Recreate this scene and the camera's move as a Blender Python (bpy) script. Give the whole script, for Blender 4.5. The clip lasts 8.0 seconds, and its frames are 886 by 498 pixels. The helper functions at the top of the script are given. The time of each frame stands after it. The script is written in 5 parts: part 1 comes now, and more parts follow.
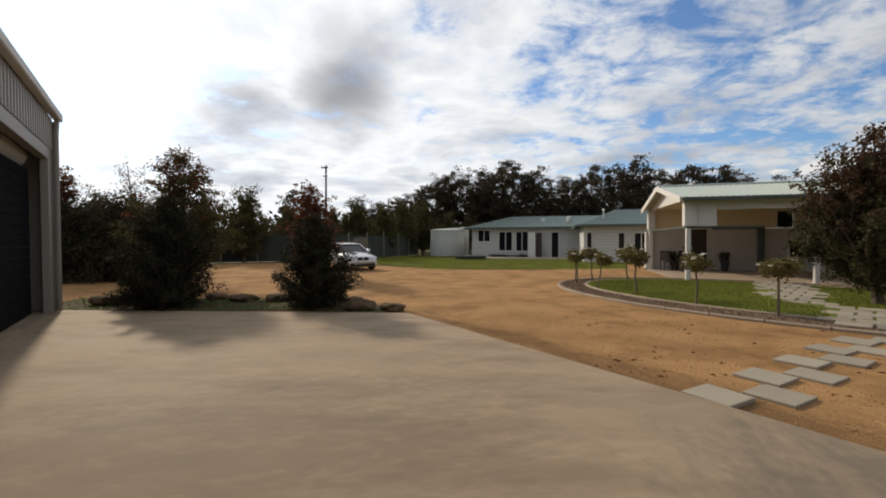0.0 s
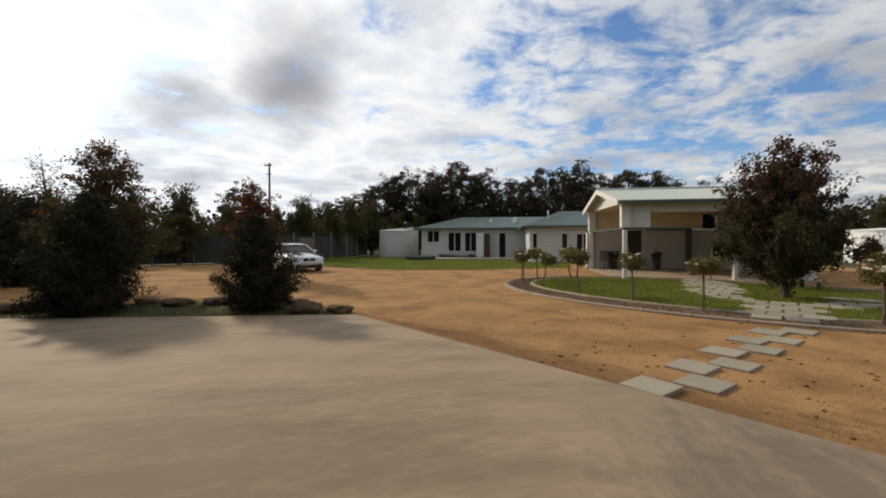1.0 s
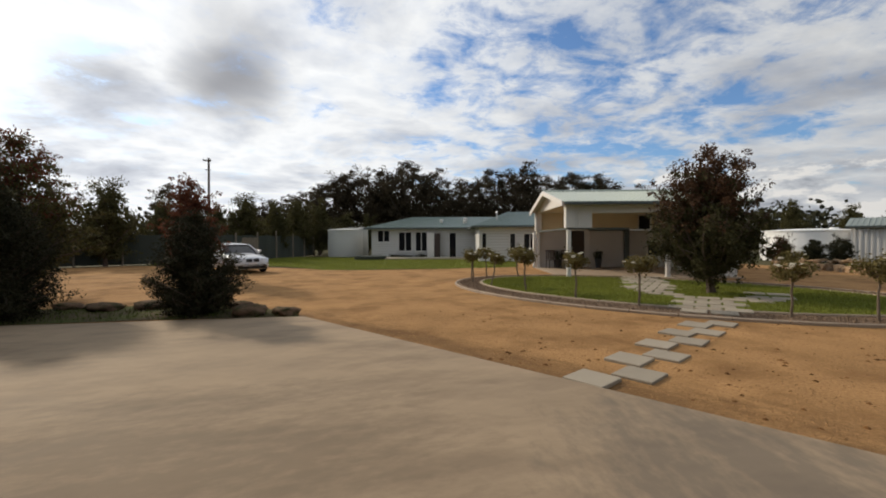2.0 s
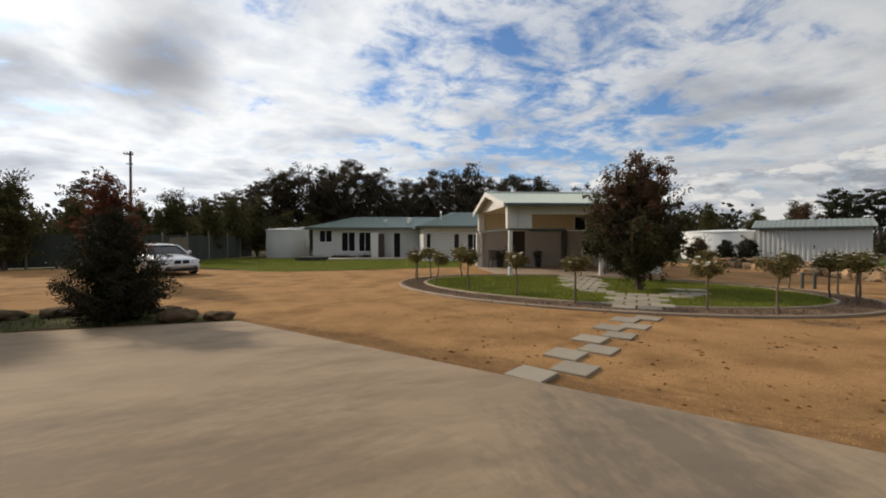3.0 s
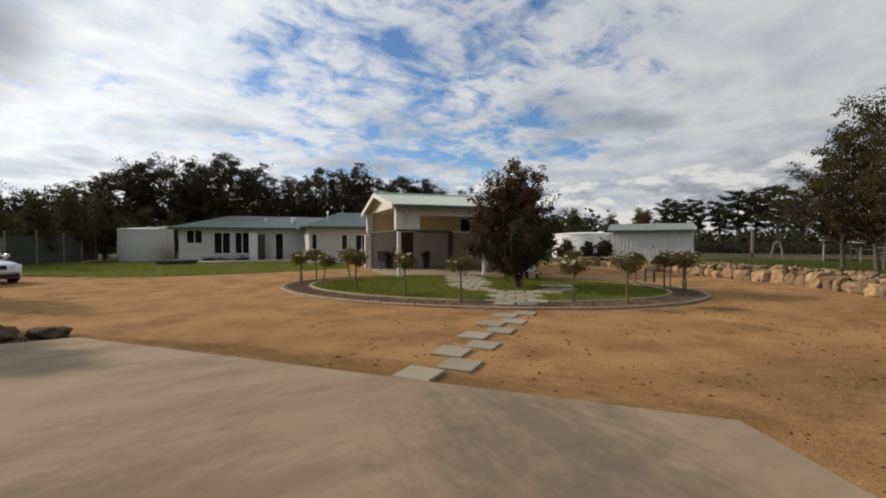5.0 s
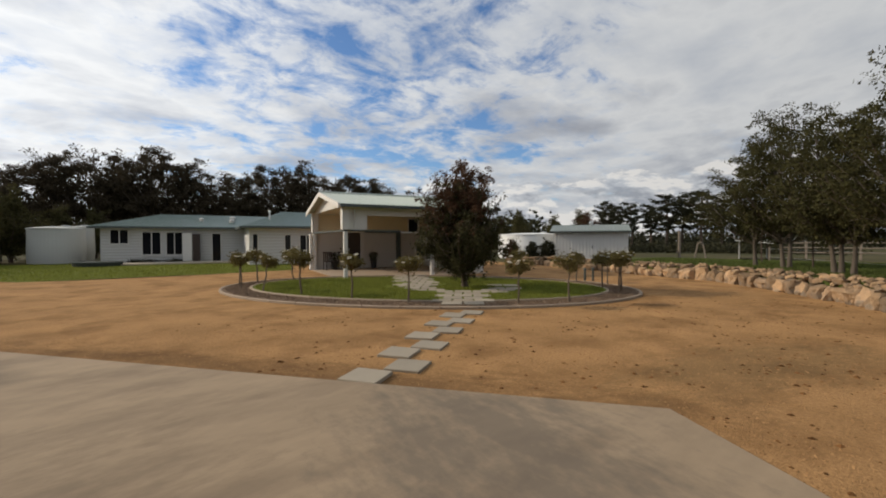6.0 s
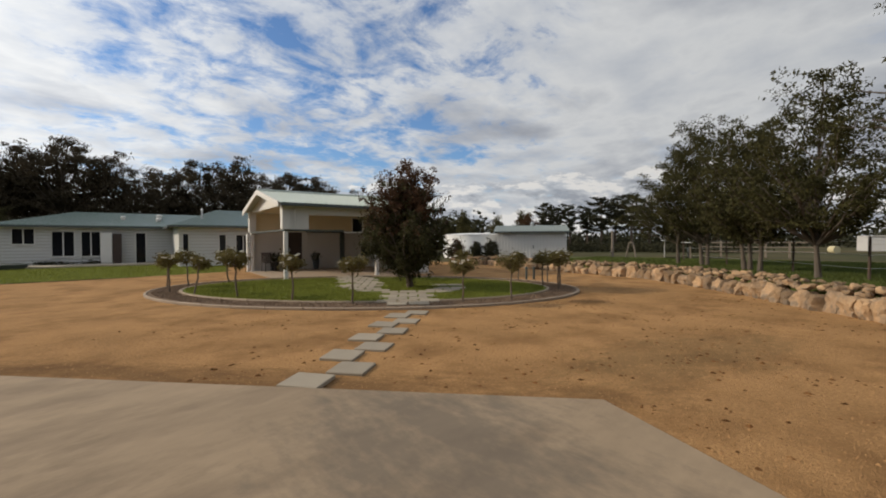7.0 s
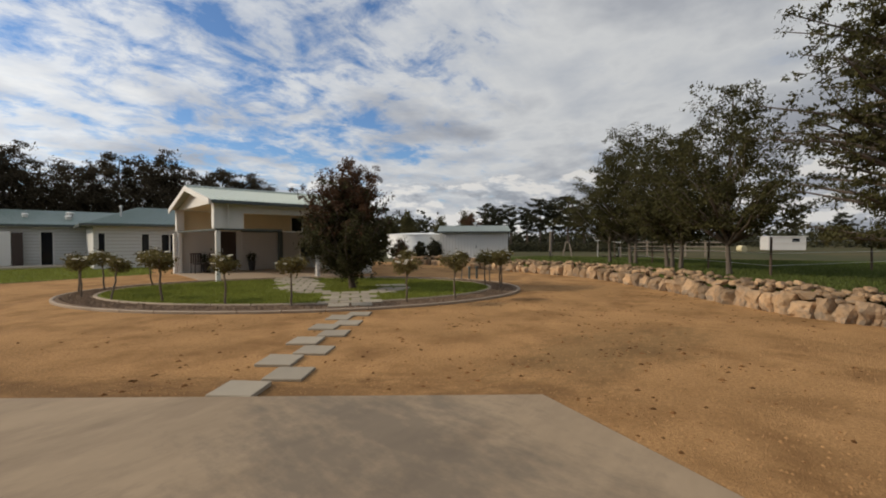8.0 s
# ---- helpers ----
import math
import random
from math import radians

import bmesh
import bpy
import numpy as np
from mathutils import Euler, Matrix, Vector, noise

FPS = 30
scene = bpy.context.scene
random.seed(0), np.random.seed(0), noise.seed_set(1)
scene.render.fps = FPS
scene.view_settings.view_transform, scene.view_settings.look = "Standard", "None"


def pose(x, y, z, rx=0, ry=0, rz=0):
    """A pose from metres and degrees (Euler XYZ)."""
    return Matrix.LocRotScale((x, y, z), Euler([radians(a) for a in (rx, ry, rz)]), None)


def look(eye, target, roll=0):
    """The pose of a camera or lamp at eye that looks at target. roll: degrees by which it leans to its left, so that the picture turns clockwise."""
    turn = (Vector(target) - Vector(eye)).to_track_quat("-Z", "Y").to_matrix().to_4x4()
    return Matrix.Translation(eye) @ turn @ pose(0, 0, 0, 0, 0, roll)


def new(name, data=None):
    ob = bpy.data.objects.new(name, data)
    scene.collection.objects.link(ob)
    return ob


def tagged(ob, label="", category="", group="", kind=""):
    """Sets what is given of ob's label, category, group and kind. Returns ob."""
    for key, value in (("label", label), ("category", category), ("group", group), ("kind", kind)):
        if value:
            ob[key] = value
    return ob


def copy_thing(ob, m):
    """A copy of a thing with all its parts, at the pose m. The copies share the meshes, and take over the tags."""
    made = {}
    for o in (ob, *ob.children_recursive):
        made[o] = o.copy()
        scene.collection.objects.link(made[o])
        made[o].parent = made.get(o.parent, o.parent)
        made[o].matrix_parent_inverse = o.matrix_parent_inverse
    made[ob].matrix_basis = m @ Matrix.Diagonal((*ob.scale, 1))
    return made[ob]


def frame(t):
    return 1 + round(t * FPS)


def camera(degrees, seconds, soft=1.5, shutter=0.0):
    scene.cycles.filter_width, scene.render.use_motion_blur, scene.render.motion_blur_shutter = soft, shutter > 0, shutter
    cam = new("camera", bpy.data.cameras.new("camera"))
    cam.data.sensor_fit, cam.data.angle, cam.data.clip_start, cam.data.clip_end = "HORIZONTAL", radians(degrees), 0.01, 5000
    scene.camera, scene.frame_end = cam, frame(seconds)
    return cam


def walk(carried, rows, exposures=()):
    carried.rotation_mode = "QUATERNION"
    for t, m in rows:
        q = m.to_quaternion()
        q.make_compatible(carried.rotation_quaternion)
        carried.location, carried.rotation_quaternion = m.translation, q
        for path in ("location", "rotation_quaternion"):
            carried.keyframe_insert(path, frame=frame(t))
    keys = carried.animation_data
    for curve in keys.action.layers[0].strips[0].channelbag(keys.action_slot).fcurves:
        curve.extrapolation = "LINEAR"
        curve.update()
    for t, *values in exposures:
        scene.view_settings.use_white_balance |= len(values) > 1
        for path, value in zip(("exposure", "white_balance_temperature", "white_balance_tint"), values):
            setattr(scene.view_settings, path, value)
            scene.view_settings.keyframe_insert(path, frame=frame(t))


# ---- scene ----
cam = camera(92.2, 8.0, soft=1.9)
# seconds, place, yaw, pitch, lean to the right
PATH = [
    (0.0, 0.000, -0.000, 1.553, 0.00, -1.21, 0.24),
    (0.5, 0.004, 0.008, 1.551, -3.53, -1.16, 0.23),
    (1.0, 0.005, 0.006, 1.549, -6.78, -1.16, 0.22),
    (1.5, 0.008, -0.001, 1.549, -10.02, -1.20, 0.21),
    (3.0, 0.027, -0.014, 1.553, -20.82, -1.23, 0.19),
    (3.5, 0.034, -0.014, 1.555, -24.74, -1.21, 0.18),
    (4.0, 0.056, -0.009, 1.553, -28.08, -1.19, 0.19),
    (4.5, 0.065, 0.005, 1.551, -31.99, -1.16, 0.19),
    (6.0, 0.082, 0.021, 1.546, -42.58, -1.09, 0.14),
    (6.5, 0.093, 0.025, 1.545, -46.48, -1.10, 0.15),
    (7.0, 0.099, 0.020, 1.545, -49.90, -1.10, 0.17),
    (7.5, 0.121, 0.027, 1.543, -53.52, -1.11, 0.18),
    (8.0, 0.134, 0.033, 1.542, -57.42, -1.13, 0.16),
]
walk(cam, [(t, pose(x, y, z, 90 + pitch, lean, yaw)) for t, x, y, z, yaw, pitch, lean in PATH], exposures=[(0.0, -0.07, 6690, 10), (8.0, -0.11, 6640, 10)])

# ---- world and sun ----
SUN_FROM = Vector((-0.61, 0.79, 0.50)).normalized()
world = bpy.data.worlds.new("sky")
scene.world = world
world.use_nodes = True
wn, wl = world.node_tree.nodes, world.node_tree.links
wn.clear()


def wmath(op, a, b=None):
    n = wn.new("ShaderNodeMath")
    n.operation = op
    for i, v in enumerate((a, b)):
        if v is None:
            continue
        if isinstance(v, (int, float)):
            n.inputs[i].default_value = v
        else:
            wl.new(v, n.inputs[i])
    return n.outputs[0]


def wnoise(vec, scale, detail, rough, distort=0.0):
    n = wn.new("ShaderNodeTexNoise")
    n.inputs["Scale"].default_value = scale
    n.inputs["Detail"].default_value = detail
    n.inputs["Roughness"].default_value = rough
    n.inputs["Distortion"].default_value = distort
    wl.new(vec, n.inputs["Vector"])
    return n.outputs["Fac"]


def wramp(fac, stops):
    n = wn.new("ShaderNodeValToRGB")
    wl.new(fac, n.inputs[0])
    el = n.color_ramp.elements
    while len(el) < len(stops):
        el.new(0.5)
    for e, (p, c) in zip(el, stops):
        e.position, e.color = p, (*c, 1)
    return n.outputs[0]


def wmix(fac, a, b):
    n = wn.new("ShaderNodeMix")
    n.data_type = "RGBA"
    if isinstance(fac, (int, float)):
        n.inputs[0].default_value = fac
    else:
        wl.new(fac, n.inputs[0])
    for sock, v in ((n.inputs[6], a), (n.inputs[7], b)):
        if isinstance(v, tuple):
            sock.default_value = (*v, 1)
        else:
            wl.new(v, sock)
    return n.outputs[2]


def wdot(vec, d):
    n = wn.new("ShaderNodeVectorMath")
    n.operation = "DOT_PRODUCT"
    wl.new(vec, n.inputs[0])
    n.inputs[1].default_value = Vector(d).normalized()
    return n.outputs["Value"]


def polar_up(bearing, up):
    a, e = radians(bearing), radians(up)
    return (math.sin(a) * math.cos(e), math.cos(a) * math.cos(e), math.sin(e))


sky = wn.new("ShaderNodeTexSky")
sky.sky_type, sky.sun_disc = "NISHITA", False
sky.sun_elevation = math.asin(SUN_FROM.z)
sky.sun_rotation = math.atan2(SUN_FROM.x, SUN_FROM.y)
sky.air_density, sky.dust_density, sky.ozone_density = 1.0, 0.6, 2.0
co = wn.new("ShaderNodeTexCoord").outputs["Generated"]
sep = wn.new("ShaderNodeSeparateXYZ")
wl.new(co, sep.inputs[0])
zz = wmath("ADD", wmath("MAXIMUM", sep.outputs[2], 0.0), 0.16)
flat = wn.new("ShaderNodeCombineXYZ")
wl.new(wmath("DIVIDE", sep.outputs[0], zz), flat.inputs[0])
wl.new(wmath("DIVIDE", sep.outputs[1], zz), flat.inputs[1])
plane = flat.outputs[0]
big = wnoise(plane, 0.62, 3, 0.5, 0.3)
fine = wnoise(plane, 3.9, 10, 0.64, 0.35)
turned = wn.new("ShaderNodeMapping")
turned.inputs["Rotation"].default_value = (0, 0, radians(28))
turned.inputs["Scale"].default_value = (1.3, 3.0, 1)
wl.new(plane, turned.inputs[0])
wisps = wnoise(turned.outputs[0], 1.0, 8, 0.6, 0.4)
cover = wmath("ADD", wmath("ADD", wmath("MULTIPLY", big, 0.25), wmath("MULTIPLY", fine, 0.66)), wmath("MULTIPLY", wisps, 0.38))
# thick cloud round the sun and low down to the east, a bluer gap overhead between
toward_sun = wdot(co, SUN_FROM)
gap = wmath("MULTIPLY", wmath("POWER", wmath("MAXIMUM", wdot(co, polar_up(40, 30)), 0.0), 8.0), 0.105)
veil = wmath("SUBTRACT", wmath("MULTIPLY", wmath("POWER", wmath("MAXIMUM", toward_sun, 0.0), 4.0), 0.10), wmath("MULTIPLY", wmath("POWER", wmath("MAXIMUM", wdot(co, polar_up(-39.5, 19)), 0.0), 70.0), 0.36))
east = wmath("MULTIPLY", wmath("POWER", wmath("MAXIMUM", wdot(co, (0.95, 0.1, 0.45)), 0.0), 8.0), 0.16)
low = wmath("MULTIPLY", wmath("POWER", wmath("SUBTRACT", 1.0, wmath("MAXIMUM", sep.outputs[2], 0.0)), 9.0), 0.10)
cover = wmath("ADD", wmath("ADD", wmath("ADD", wmath("SUBTRACT", cover, gap), veil), low), east)
mask = wramp(cover, [(0.505, (0, 0, 0)), (0.565, (0.42, 0.42, 0.42)), (0.62, (0.86, 0.86, 0.86)), (0.70, (1, 1, 1))])
body = wnoise(plane, 1.15, 6, 0.55, 0.2)
grey = wramp(body, [(0.30, (0.58, 0.64, 0.74)), (0.48, (0.90, 0.93, 0.96)), (0.60, (0.60, 0.64, 0.71)), (0.72, (0.40, 0.43, 0.50))])
glow = wmath("ADD", 0.64, wmath("MULTIPLY", wmath("POWER", wmath("MAXIMUM", wmath("ADD", wmath("MULTIPLY", toward_sun, 0.5), 0.5), 0.0), 3.0), 0.64))
# two heavier grey clouds
shade_r = wmath("MULTIPLY", wmath("SUBTRACT", big, 0.5), 0.05)
heavy = wmath("MAXIMUM", wmath("SUBTRACT", wdot(co, polar_up(-12.8, 20.5)), 0.0), wmath("SUBTRACT", wdot(co, polar_up(-24.0, 17.2)), 0.006))
heavy = wramp(wmath("ADD", heavy, shade_r), [(0.9905, (0, 0, 0)), (1.001, (0.95, 0.95, 0.95))])
grey = wmix(heavy, grey, (0.25, 0.26, 0.29))
# heaped clouds low over the horizon, lit on top
round_ = wn.new("ShaderNodeVectorMath")
round_.operation = "NORMALIZE"
level = wn.new("ShaderNodeCombineXYZ")
wl.new(sep.outputs[0], level.inputs[0])
wl.new(sep.outputs[1], level.inputs[1])
wl.new(level.outputs[0], round_.inputs[0])


def heap(lift):
    both = wn.new("ShaderNodeVectorMath")
    both.operation = "MULTIPLY_ADD"
    up = wn.new("ShaderNodeCombineXYZ")
    wl.new(wmath("ADD", wmath("MULTIPLY", sep.outputs[2], 8.5), lift), up.inputs[2])
    wl.new(round_.outputs[0], both.inputs[0])
    both.inputs[1].default_value = (3.2, 3.2, 3.2)
    wl.new(up.outputs[0], both.inputs[2])
    return wnoise(both.outputs[0], 2.1, 8, 0.58, 0.15)


pile, above = heap(0.0), heap(0.16)
band = wramp(sep.outputs[2], [(0.0, (1, 1, 1)), (0.13, (0.86, 0.86, 0.86)), (0.25, (0, 0, 0))])
band = wmath("MULTIPLY", band, wmath("SUBTRACT", 1.0, wmath("MULTIPLY", wmath("MAXIMUM", toward_sun, 0.0), 0.6)))
pile_mask = wramp(wmath("ADD", pile, wmath("MULTIPLY", band, 0.60)), [(0.96, (0, 0, 0)), (1.01, (0.95, 0.95, 0.95))])
pile_tone = wramp(wmath("ADD", 0.5, wmath("MULTIPLY", wmath("SUBTRACT", pile, above), 2.4)), [(0.30, (0.46, 0.50, 0.57)), (0.50, (0.72, 0.76, 0.82)), (0.64, (1.08, 1.07, 1.05))])
grey = wmix(pile_mask, grey, pile_tone)
mask = wmath("MAXIMUM", mask, pile_mask)
lit = wn.new("ShaderNodeVectorMath")
lit.operation = "SCALE"
wl.new(grey, lit.inputs[0])
wl.new(glow, lit.inputs["Scale"])
blue = wn.new("ShaderNodeVectorMath")
blue.operation = "MULTIPLY"
wl.new(sky.outputs[0], blue.inputs[0])
blue.inputs[1].default_value = (0.088, 0.112, 0.140)
final = wmix(mask, blue.outputs[0], lit.outputs[0])
bg = wn.new("ShaderNodeBackground")
bg.inputs["Strength"].default_value = 1.0
wl.new(final, bg.inputs["Color"])
wl.new(bg.outputs[0], wn.new("ShaderNodeOutputWorld").inputs[0])

sun = new("sun", bpy.data.lights.new("sun", "SUN"))
sun.data.energy, sun.data.angle, sun.data.color = 3.3, radians(2.5), (1.0, 0.86, 0.68)
sun.matrix_world = look(SUN_FROM * 60, (0, 0, 0))


# ---- materials ----
def material(name, base, rough=0.8, metal=0.0, vary=0.25, scale=2.0, grain=30.0, grain_vary=0.15, bump=0.2, bump_scale=None, stain=None, stain_scale=0.6, stain_at=0.58,
             per_piece=0.0, stretch=(1, 1, 1), turn=0.0, rough_vary=0.1, spec=0.5, translucent=0.0, coat=0.0, per_island=0.0, bump_dist=0.02, piece_tint=None):
    """A procedural surface: a base colour varied at two scales, stains, and fine relief."""
    m = bpy.data.materials.new(name)
    m.use_nodes = True
    nt = m.node_tree
    n, l = nt.nodes, nt.links
    bsdf = n["Principled BSDF"]
    tc = n.new("ShaderNodeTexCoord")
    mp = n.new("ShaderNodeMapping")
    mp.inputs["Scale"].default_value = stretch
    mp.inputs["Rotation"].default_value = (0, 0, radians(turn))
    l.new(tc.outputs["Object"], mp.inputs[0])

    def nz(s, d=4, r=0.6):
        t = n.new("ShaderNodeTexNoise")
        t.inputs["Scale"].default_value, t.inputs["Detail"].default_value, t.inputs["Roughness"].default_value = s, d, r
        l.new(mp.outputs[0], t.inputs["Vector"])
        return t.outputs["Fac"]

    def mth(op, a, b):
        t = n.new("ShaderNodeMath")
        t.operation = op
        for i, v in enumerate((a, b)):
            if isinstance(v, (int, float)):
                t.inputs[i].default_value = v
            else:
                l.new(v, t.inputs[i])
        return t.outputs[0]

    coarse, fine_n = nz(scale, 5), nz(grain, 3)
    v = mth("ADD", mth("MULTIPLY", mth("SUBTRACT", coarse, 0.5), 2 * vary), mth("MULTIPLY", mth("SUBTRACT", fine_n, 0.5), 2 * grain_vary))
    if per_piece:
        oi = n.new("ShaderNodeObjectInfo")
        v = mth("ADD", v, mth("MULTIPLY", mth("SUBTRACT", oi.outputs["Random"], 0.5), 2 * per_piece))
    if per_island:
        ge = n.new("ShaderNodeNewGeometry")
        v = mth("ADD", v, mth("MULTIPLY", mth("SUBTRACT", ge.outputs["Random Per Island"], 0.5), 2 * per_island))
    v = mth("ADD", v, 1.0)
    sc = n.new("ShaderNodeVectorMath")
    sc.operation = "SCALE"
    sc.inputs[0].default_value = base
    l.new(v, sc.inputs["Scale"])
    colour = sc.outputs[0]
    if stain:
        rp = n.new("ShaderNodeValToRGB")
        rp.color_ramp.elements[0].position, rp.color_ramp.elements[1].position = stain_at - 0.07, stain_at + 0.10
        l.new(nz(stain_scale, 6, 0.65), rp.inputs[0])
        mx = n.new("ShaderNodeMix")
        mx.data_type = "RGBA"
        l.new(rp.outputs[0], mx.inputs[0])
        l.new(colour, mx.inputs[6])
        mx.inputs[7].default_value = (*stain, 1)
        colour = mx.outputs[2]
    if piece_tint:
        oi2 = n.new("ShaderNodeObjectInfo")
        wn2 = n.new("ShaderNodeTexWhiteNoise")
        wn2.noise_dimensions = "1D"
        l.new(oi2.outputs["Random"], wn2.inputs["W"])
        mt = n.new("ShaderNodeMix")
        mt.data_type, mt.blend_type = "RGBA", "MULTIPLY"
        l.new(mth("MULTIPLY", wn2.outputs["Value"], 0.9), mt.inputs[0])
        l.new(colour, mt.inputs[6])
        mt.inputs[7].default_value = (*piece_tint, 1)
        colour = mt.outputs[2]
    l.new(colour, bsdf.inputs["Base Color"])
    l.new(mth("ADD", rough, mth("MULTIPLY", mth("SUBTRACT", coarse, 0.5), 2 * rough_vary)), bsdf.inputs["Roughness"])
    bsdf.inputs["Metallic"].default_value = metal
    bsdf.inputs["Specular IOR Level"].default_value = spec
    bsdf.inputs["Coat Weight"].default_value = coat
    if bump:
        b = n.new("ShaderNodeBump")
        b.inputs["Strength"].default_value, b.inputs["Distance"].default_value = bump, bump_dist
        l.new(nz(bump_scale or grain, 4), b.inputs["Height"])
        l.new(b.outputs[0], bsdf.inputs["Normal"])
    if translucent:
        tr = n.new("ShaderNodeBsdfTranslucent")
        l.new(colour, tr.inputs[0])
        ms = n.new("ShaderNodeMixShader")
        ms.inputs[0].default_value = translucent
        l.new(bsdf.outputs[0], ms.inputs[1])
        l.new(tr.outputs[0], ms.inputs[2])
        l.new(ms.outputs[0], n["Material Output"].inputs[0])
    return m


CONCRETE = material("concrete", (0.312, 0.236, 0.158), 0.82, vary=0.32, scale=1.0, grain=9, grain_vary=0.12, bump=0.10, bump_scale=60, spec=0.18, stain=(0.235, 0.177, 0.120), stain_scale=1.1, stain_at=0.54, stretch=(0.55, 1.15, 1), turn=-18, bump_dist=0.005)


def wear_and_shade_patch(m, at, size, way, colour):
    """Dark scuffs and dirt, also painted shade: long streaks along a heading, in one patch of the ground."""
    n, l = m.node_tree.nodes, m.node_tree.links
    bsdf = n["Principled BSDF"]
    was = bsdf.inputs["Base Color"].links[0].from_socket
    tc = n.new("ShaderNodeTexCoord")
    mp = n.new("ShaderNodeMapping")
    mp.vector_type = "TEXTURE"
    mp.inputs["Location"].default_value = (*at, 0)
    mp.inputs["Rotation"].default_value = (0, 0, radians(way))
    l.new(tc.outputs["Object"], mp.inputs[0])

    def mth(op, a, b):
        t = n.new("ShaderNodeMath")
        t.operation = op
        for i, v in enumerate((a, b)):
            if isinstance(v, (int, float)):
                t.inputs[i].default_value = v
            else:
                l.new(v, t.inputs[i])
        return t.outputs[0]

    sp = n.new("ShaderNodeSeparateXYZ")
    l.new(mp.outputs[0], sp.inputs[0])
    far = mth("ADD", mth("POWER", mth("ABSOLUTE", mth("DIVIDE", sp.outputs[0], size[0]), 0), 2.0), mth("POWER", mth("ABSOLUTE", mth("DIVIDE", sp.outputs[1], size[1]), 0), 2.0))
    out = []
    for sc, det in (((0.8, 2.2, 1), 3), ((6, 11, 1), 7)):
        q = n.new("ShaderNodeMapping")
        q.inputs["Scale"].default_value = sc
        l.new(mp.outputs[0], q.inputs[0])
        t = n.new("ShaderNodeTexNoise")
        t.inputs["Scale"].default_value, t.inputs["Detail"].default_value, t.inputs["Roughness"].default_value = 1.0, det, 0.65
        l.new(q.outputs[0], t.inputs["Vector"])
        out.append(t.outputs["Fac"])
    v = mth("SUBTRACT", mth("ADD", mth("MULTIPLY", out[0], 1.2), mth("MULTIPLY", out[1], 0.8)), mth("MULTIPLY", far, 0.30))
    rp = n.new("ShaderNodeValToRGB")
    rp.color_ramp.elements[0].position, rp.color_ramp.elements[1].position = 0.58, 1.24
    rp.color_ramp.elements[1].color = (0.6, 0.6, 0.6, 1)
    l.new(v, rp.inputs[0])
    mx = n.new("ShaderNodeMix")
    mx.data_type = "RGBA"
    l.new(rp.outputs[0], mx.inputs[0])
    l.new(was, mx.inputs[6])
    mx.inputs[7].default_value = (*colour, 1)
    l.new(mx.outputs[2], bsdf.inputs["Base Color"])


wear_and_shade_patch(CONCRETE, (2.5, 2.0), (1.6, 1.1), 80, (0.115, 0.099, 0.082))
# streaks on the left, spread wide and dark to carry corner dimming too
wear_and_shade_patch(CONCRETE, (-1.9, 3.0), (2.5, 1.5), 10, (0.165, 0.125, 0.086))
GRAVEL = material("gravel", (0.365, 0.209, 0.092), 0.95, vary=0.46, scale=0.9, grain=30, grain_vary=0.55, bump=0.9, bump_scale=55, stain=(0.235, 0.130, 0.056), stain_scale=0.8, stain_at=0.55, spec=0.06, bump_dist=0.02)
# dirt band along the apron's edge, with the slab's side shadow painted in
wear_and_shade_patch(GRAVEL, (1.85, 5.25), (5.0, 0.55), -56.7, (0.115, 0.066, 0.032))
wear_and_shade_patch(GRAVEL, (6.6, 1.2), (2.2, 0.9), -20, (0.16, 0.105, 0.050))
PEBBLE = material("pebble", (0.30, 0.17, 0.075), 0.95, vary=0.2, per_island=0.2, spec=0.2)
LITTER = material("dry_leaf", (0.13, 0.062, 0.024), 0.95, spec=0.03, vary=0.3, per_island=0.5)
PADDOCK = material("paddock", (0.082, 0.068, 0.032), 0.95, vary=0.45, scale=0.07, grain=3, grain_vary=0.25, bump=0.5, stain=(0.048, 0.052, 0.022), stain_scale=0.06, stain_at=0.50, spec=0.1)
TURF = material("turf", (0.130, 0.150, 0.027), 0.95, vary=0.35, scale=0.8, grain=25, grain_vary=0.3, bump=0.6, stain=(0.13, 0.14, 0.035), stain_scale=0.5, stain_at=0.62, spec=0.1)
BLADE = material("grass_blade", (0.185, 0.205, 0.036), 0.8, vary=0.35, scale=0.9, per_island=0.35, translucent=0.25, spec=0.2, bump=0)
# rough grass, a darker copy of the turf with tree shade in its colour
ROUGH_SHADED_TURF = material("rough_shaded_turf", (0.070, 0.088, 0.022), 0.95, vary=0.4, scale=0.4, grain=20, grain_vary=0.3, bump=0.6, stain=(0.09, 0.085, 0.03), stain_scale=0.25, stain_at=0.56, spec=0.1)
LONG_SHADED_BLADE = material("rough_shaded_blade", (0.085, 0.108, 0.026), 0.8, vary=0.4, scale=0.4, per_island=0.35, translucent=0.25, spec=0.2, bump=0)
MULCH = material("mulch", (0.17, 0.118, 0.080), 0.95, vary=0.35, scale=3, grain=40, grain_vary=0.4, bump=0.9, spec=0.1)
SOIL = material("dark_soil", (0.085, 0.068, 0.040), 0.95, vary=0.4, scale=2, grain=30, grain_vary=0.35, bump=0.8, stain=(0.075, 0.085, 0.026), stain_scale=1.3, stain_at=0.52, spec=0.06)
KERB = material("kerb_concrete", (0.31, 0.24, 0.172), 0.85, vary=0.2, scale=1.5, grain=30, bump=0.3, per_piece=0.1)
PAVER = material("paver", (0.30, 0.258, 0.195), 0.8, vary=0.16, scale=2.5, grain=50, grain_vary=0.1, bump=0.2, per_piece=0.12)
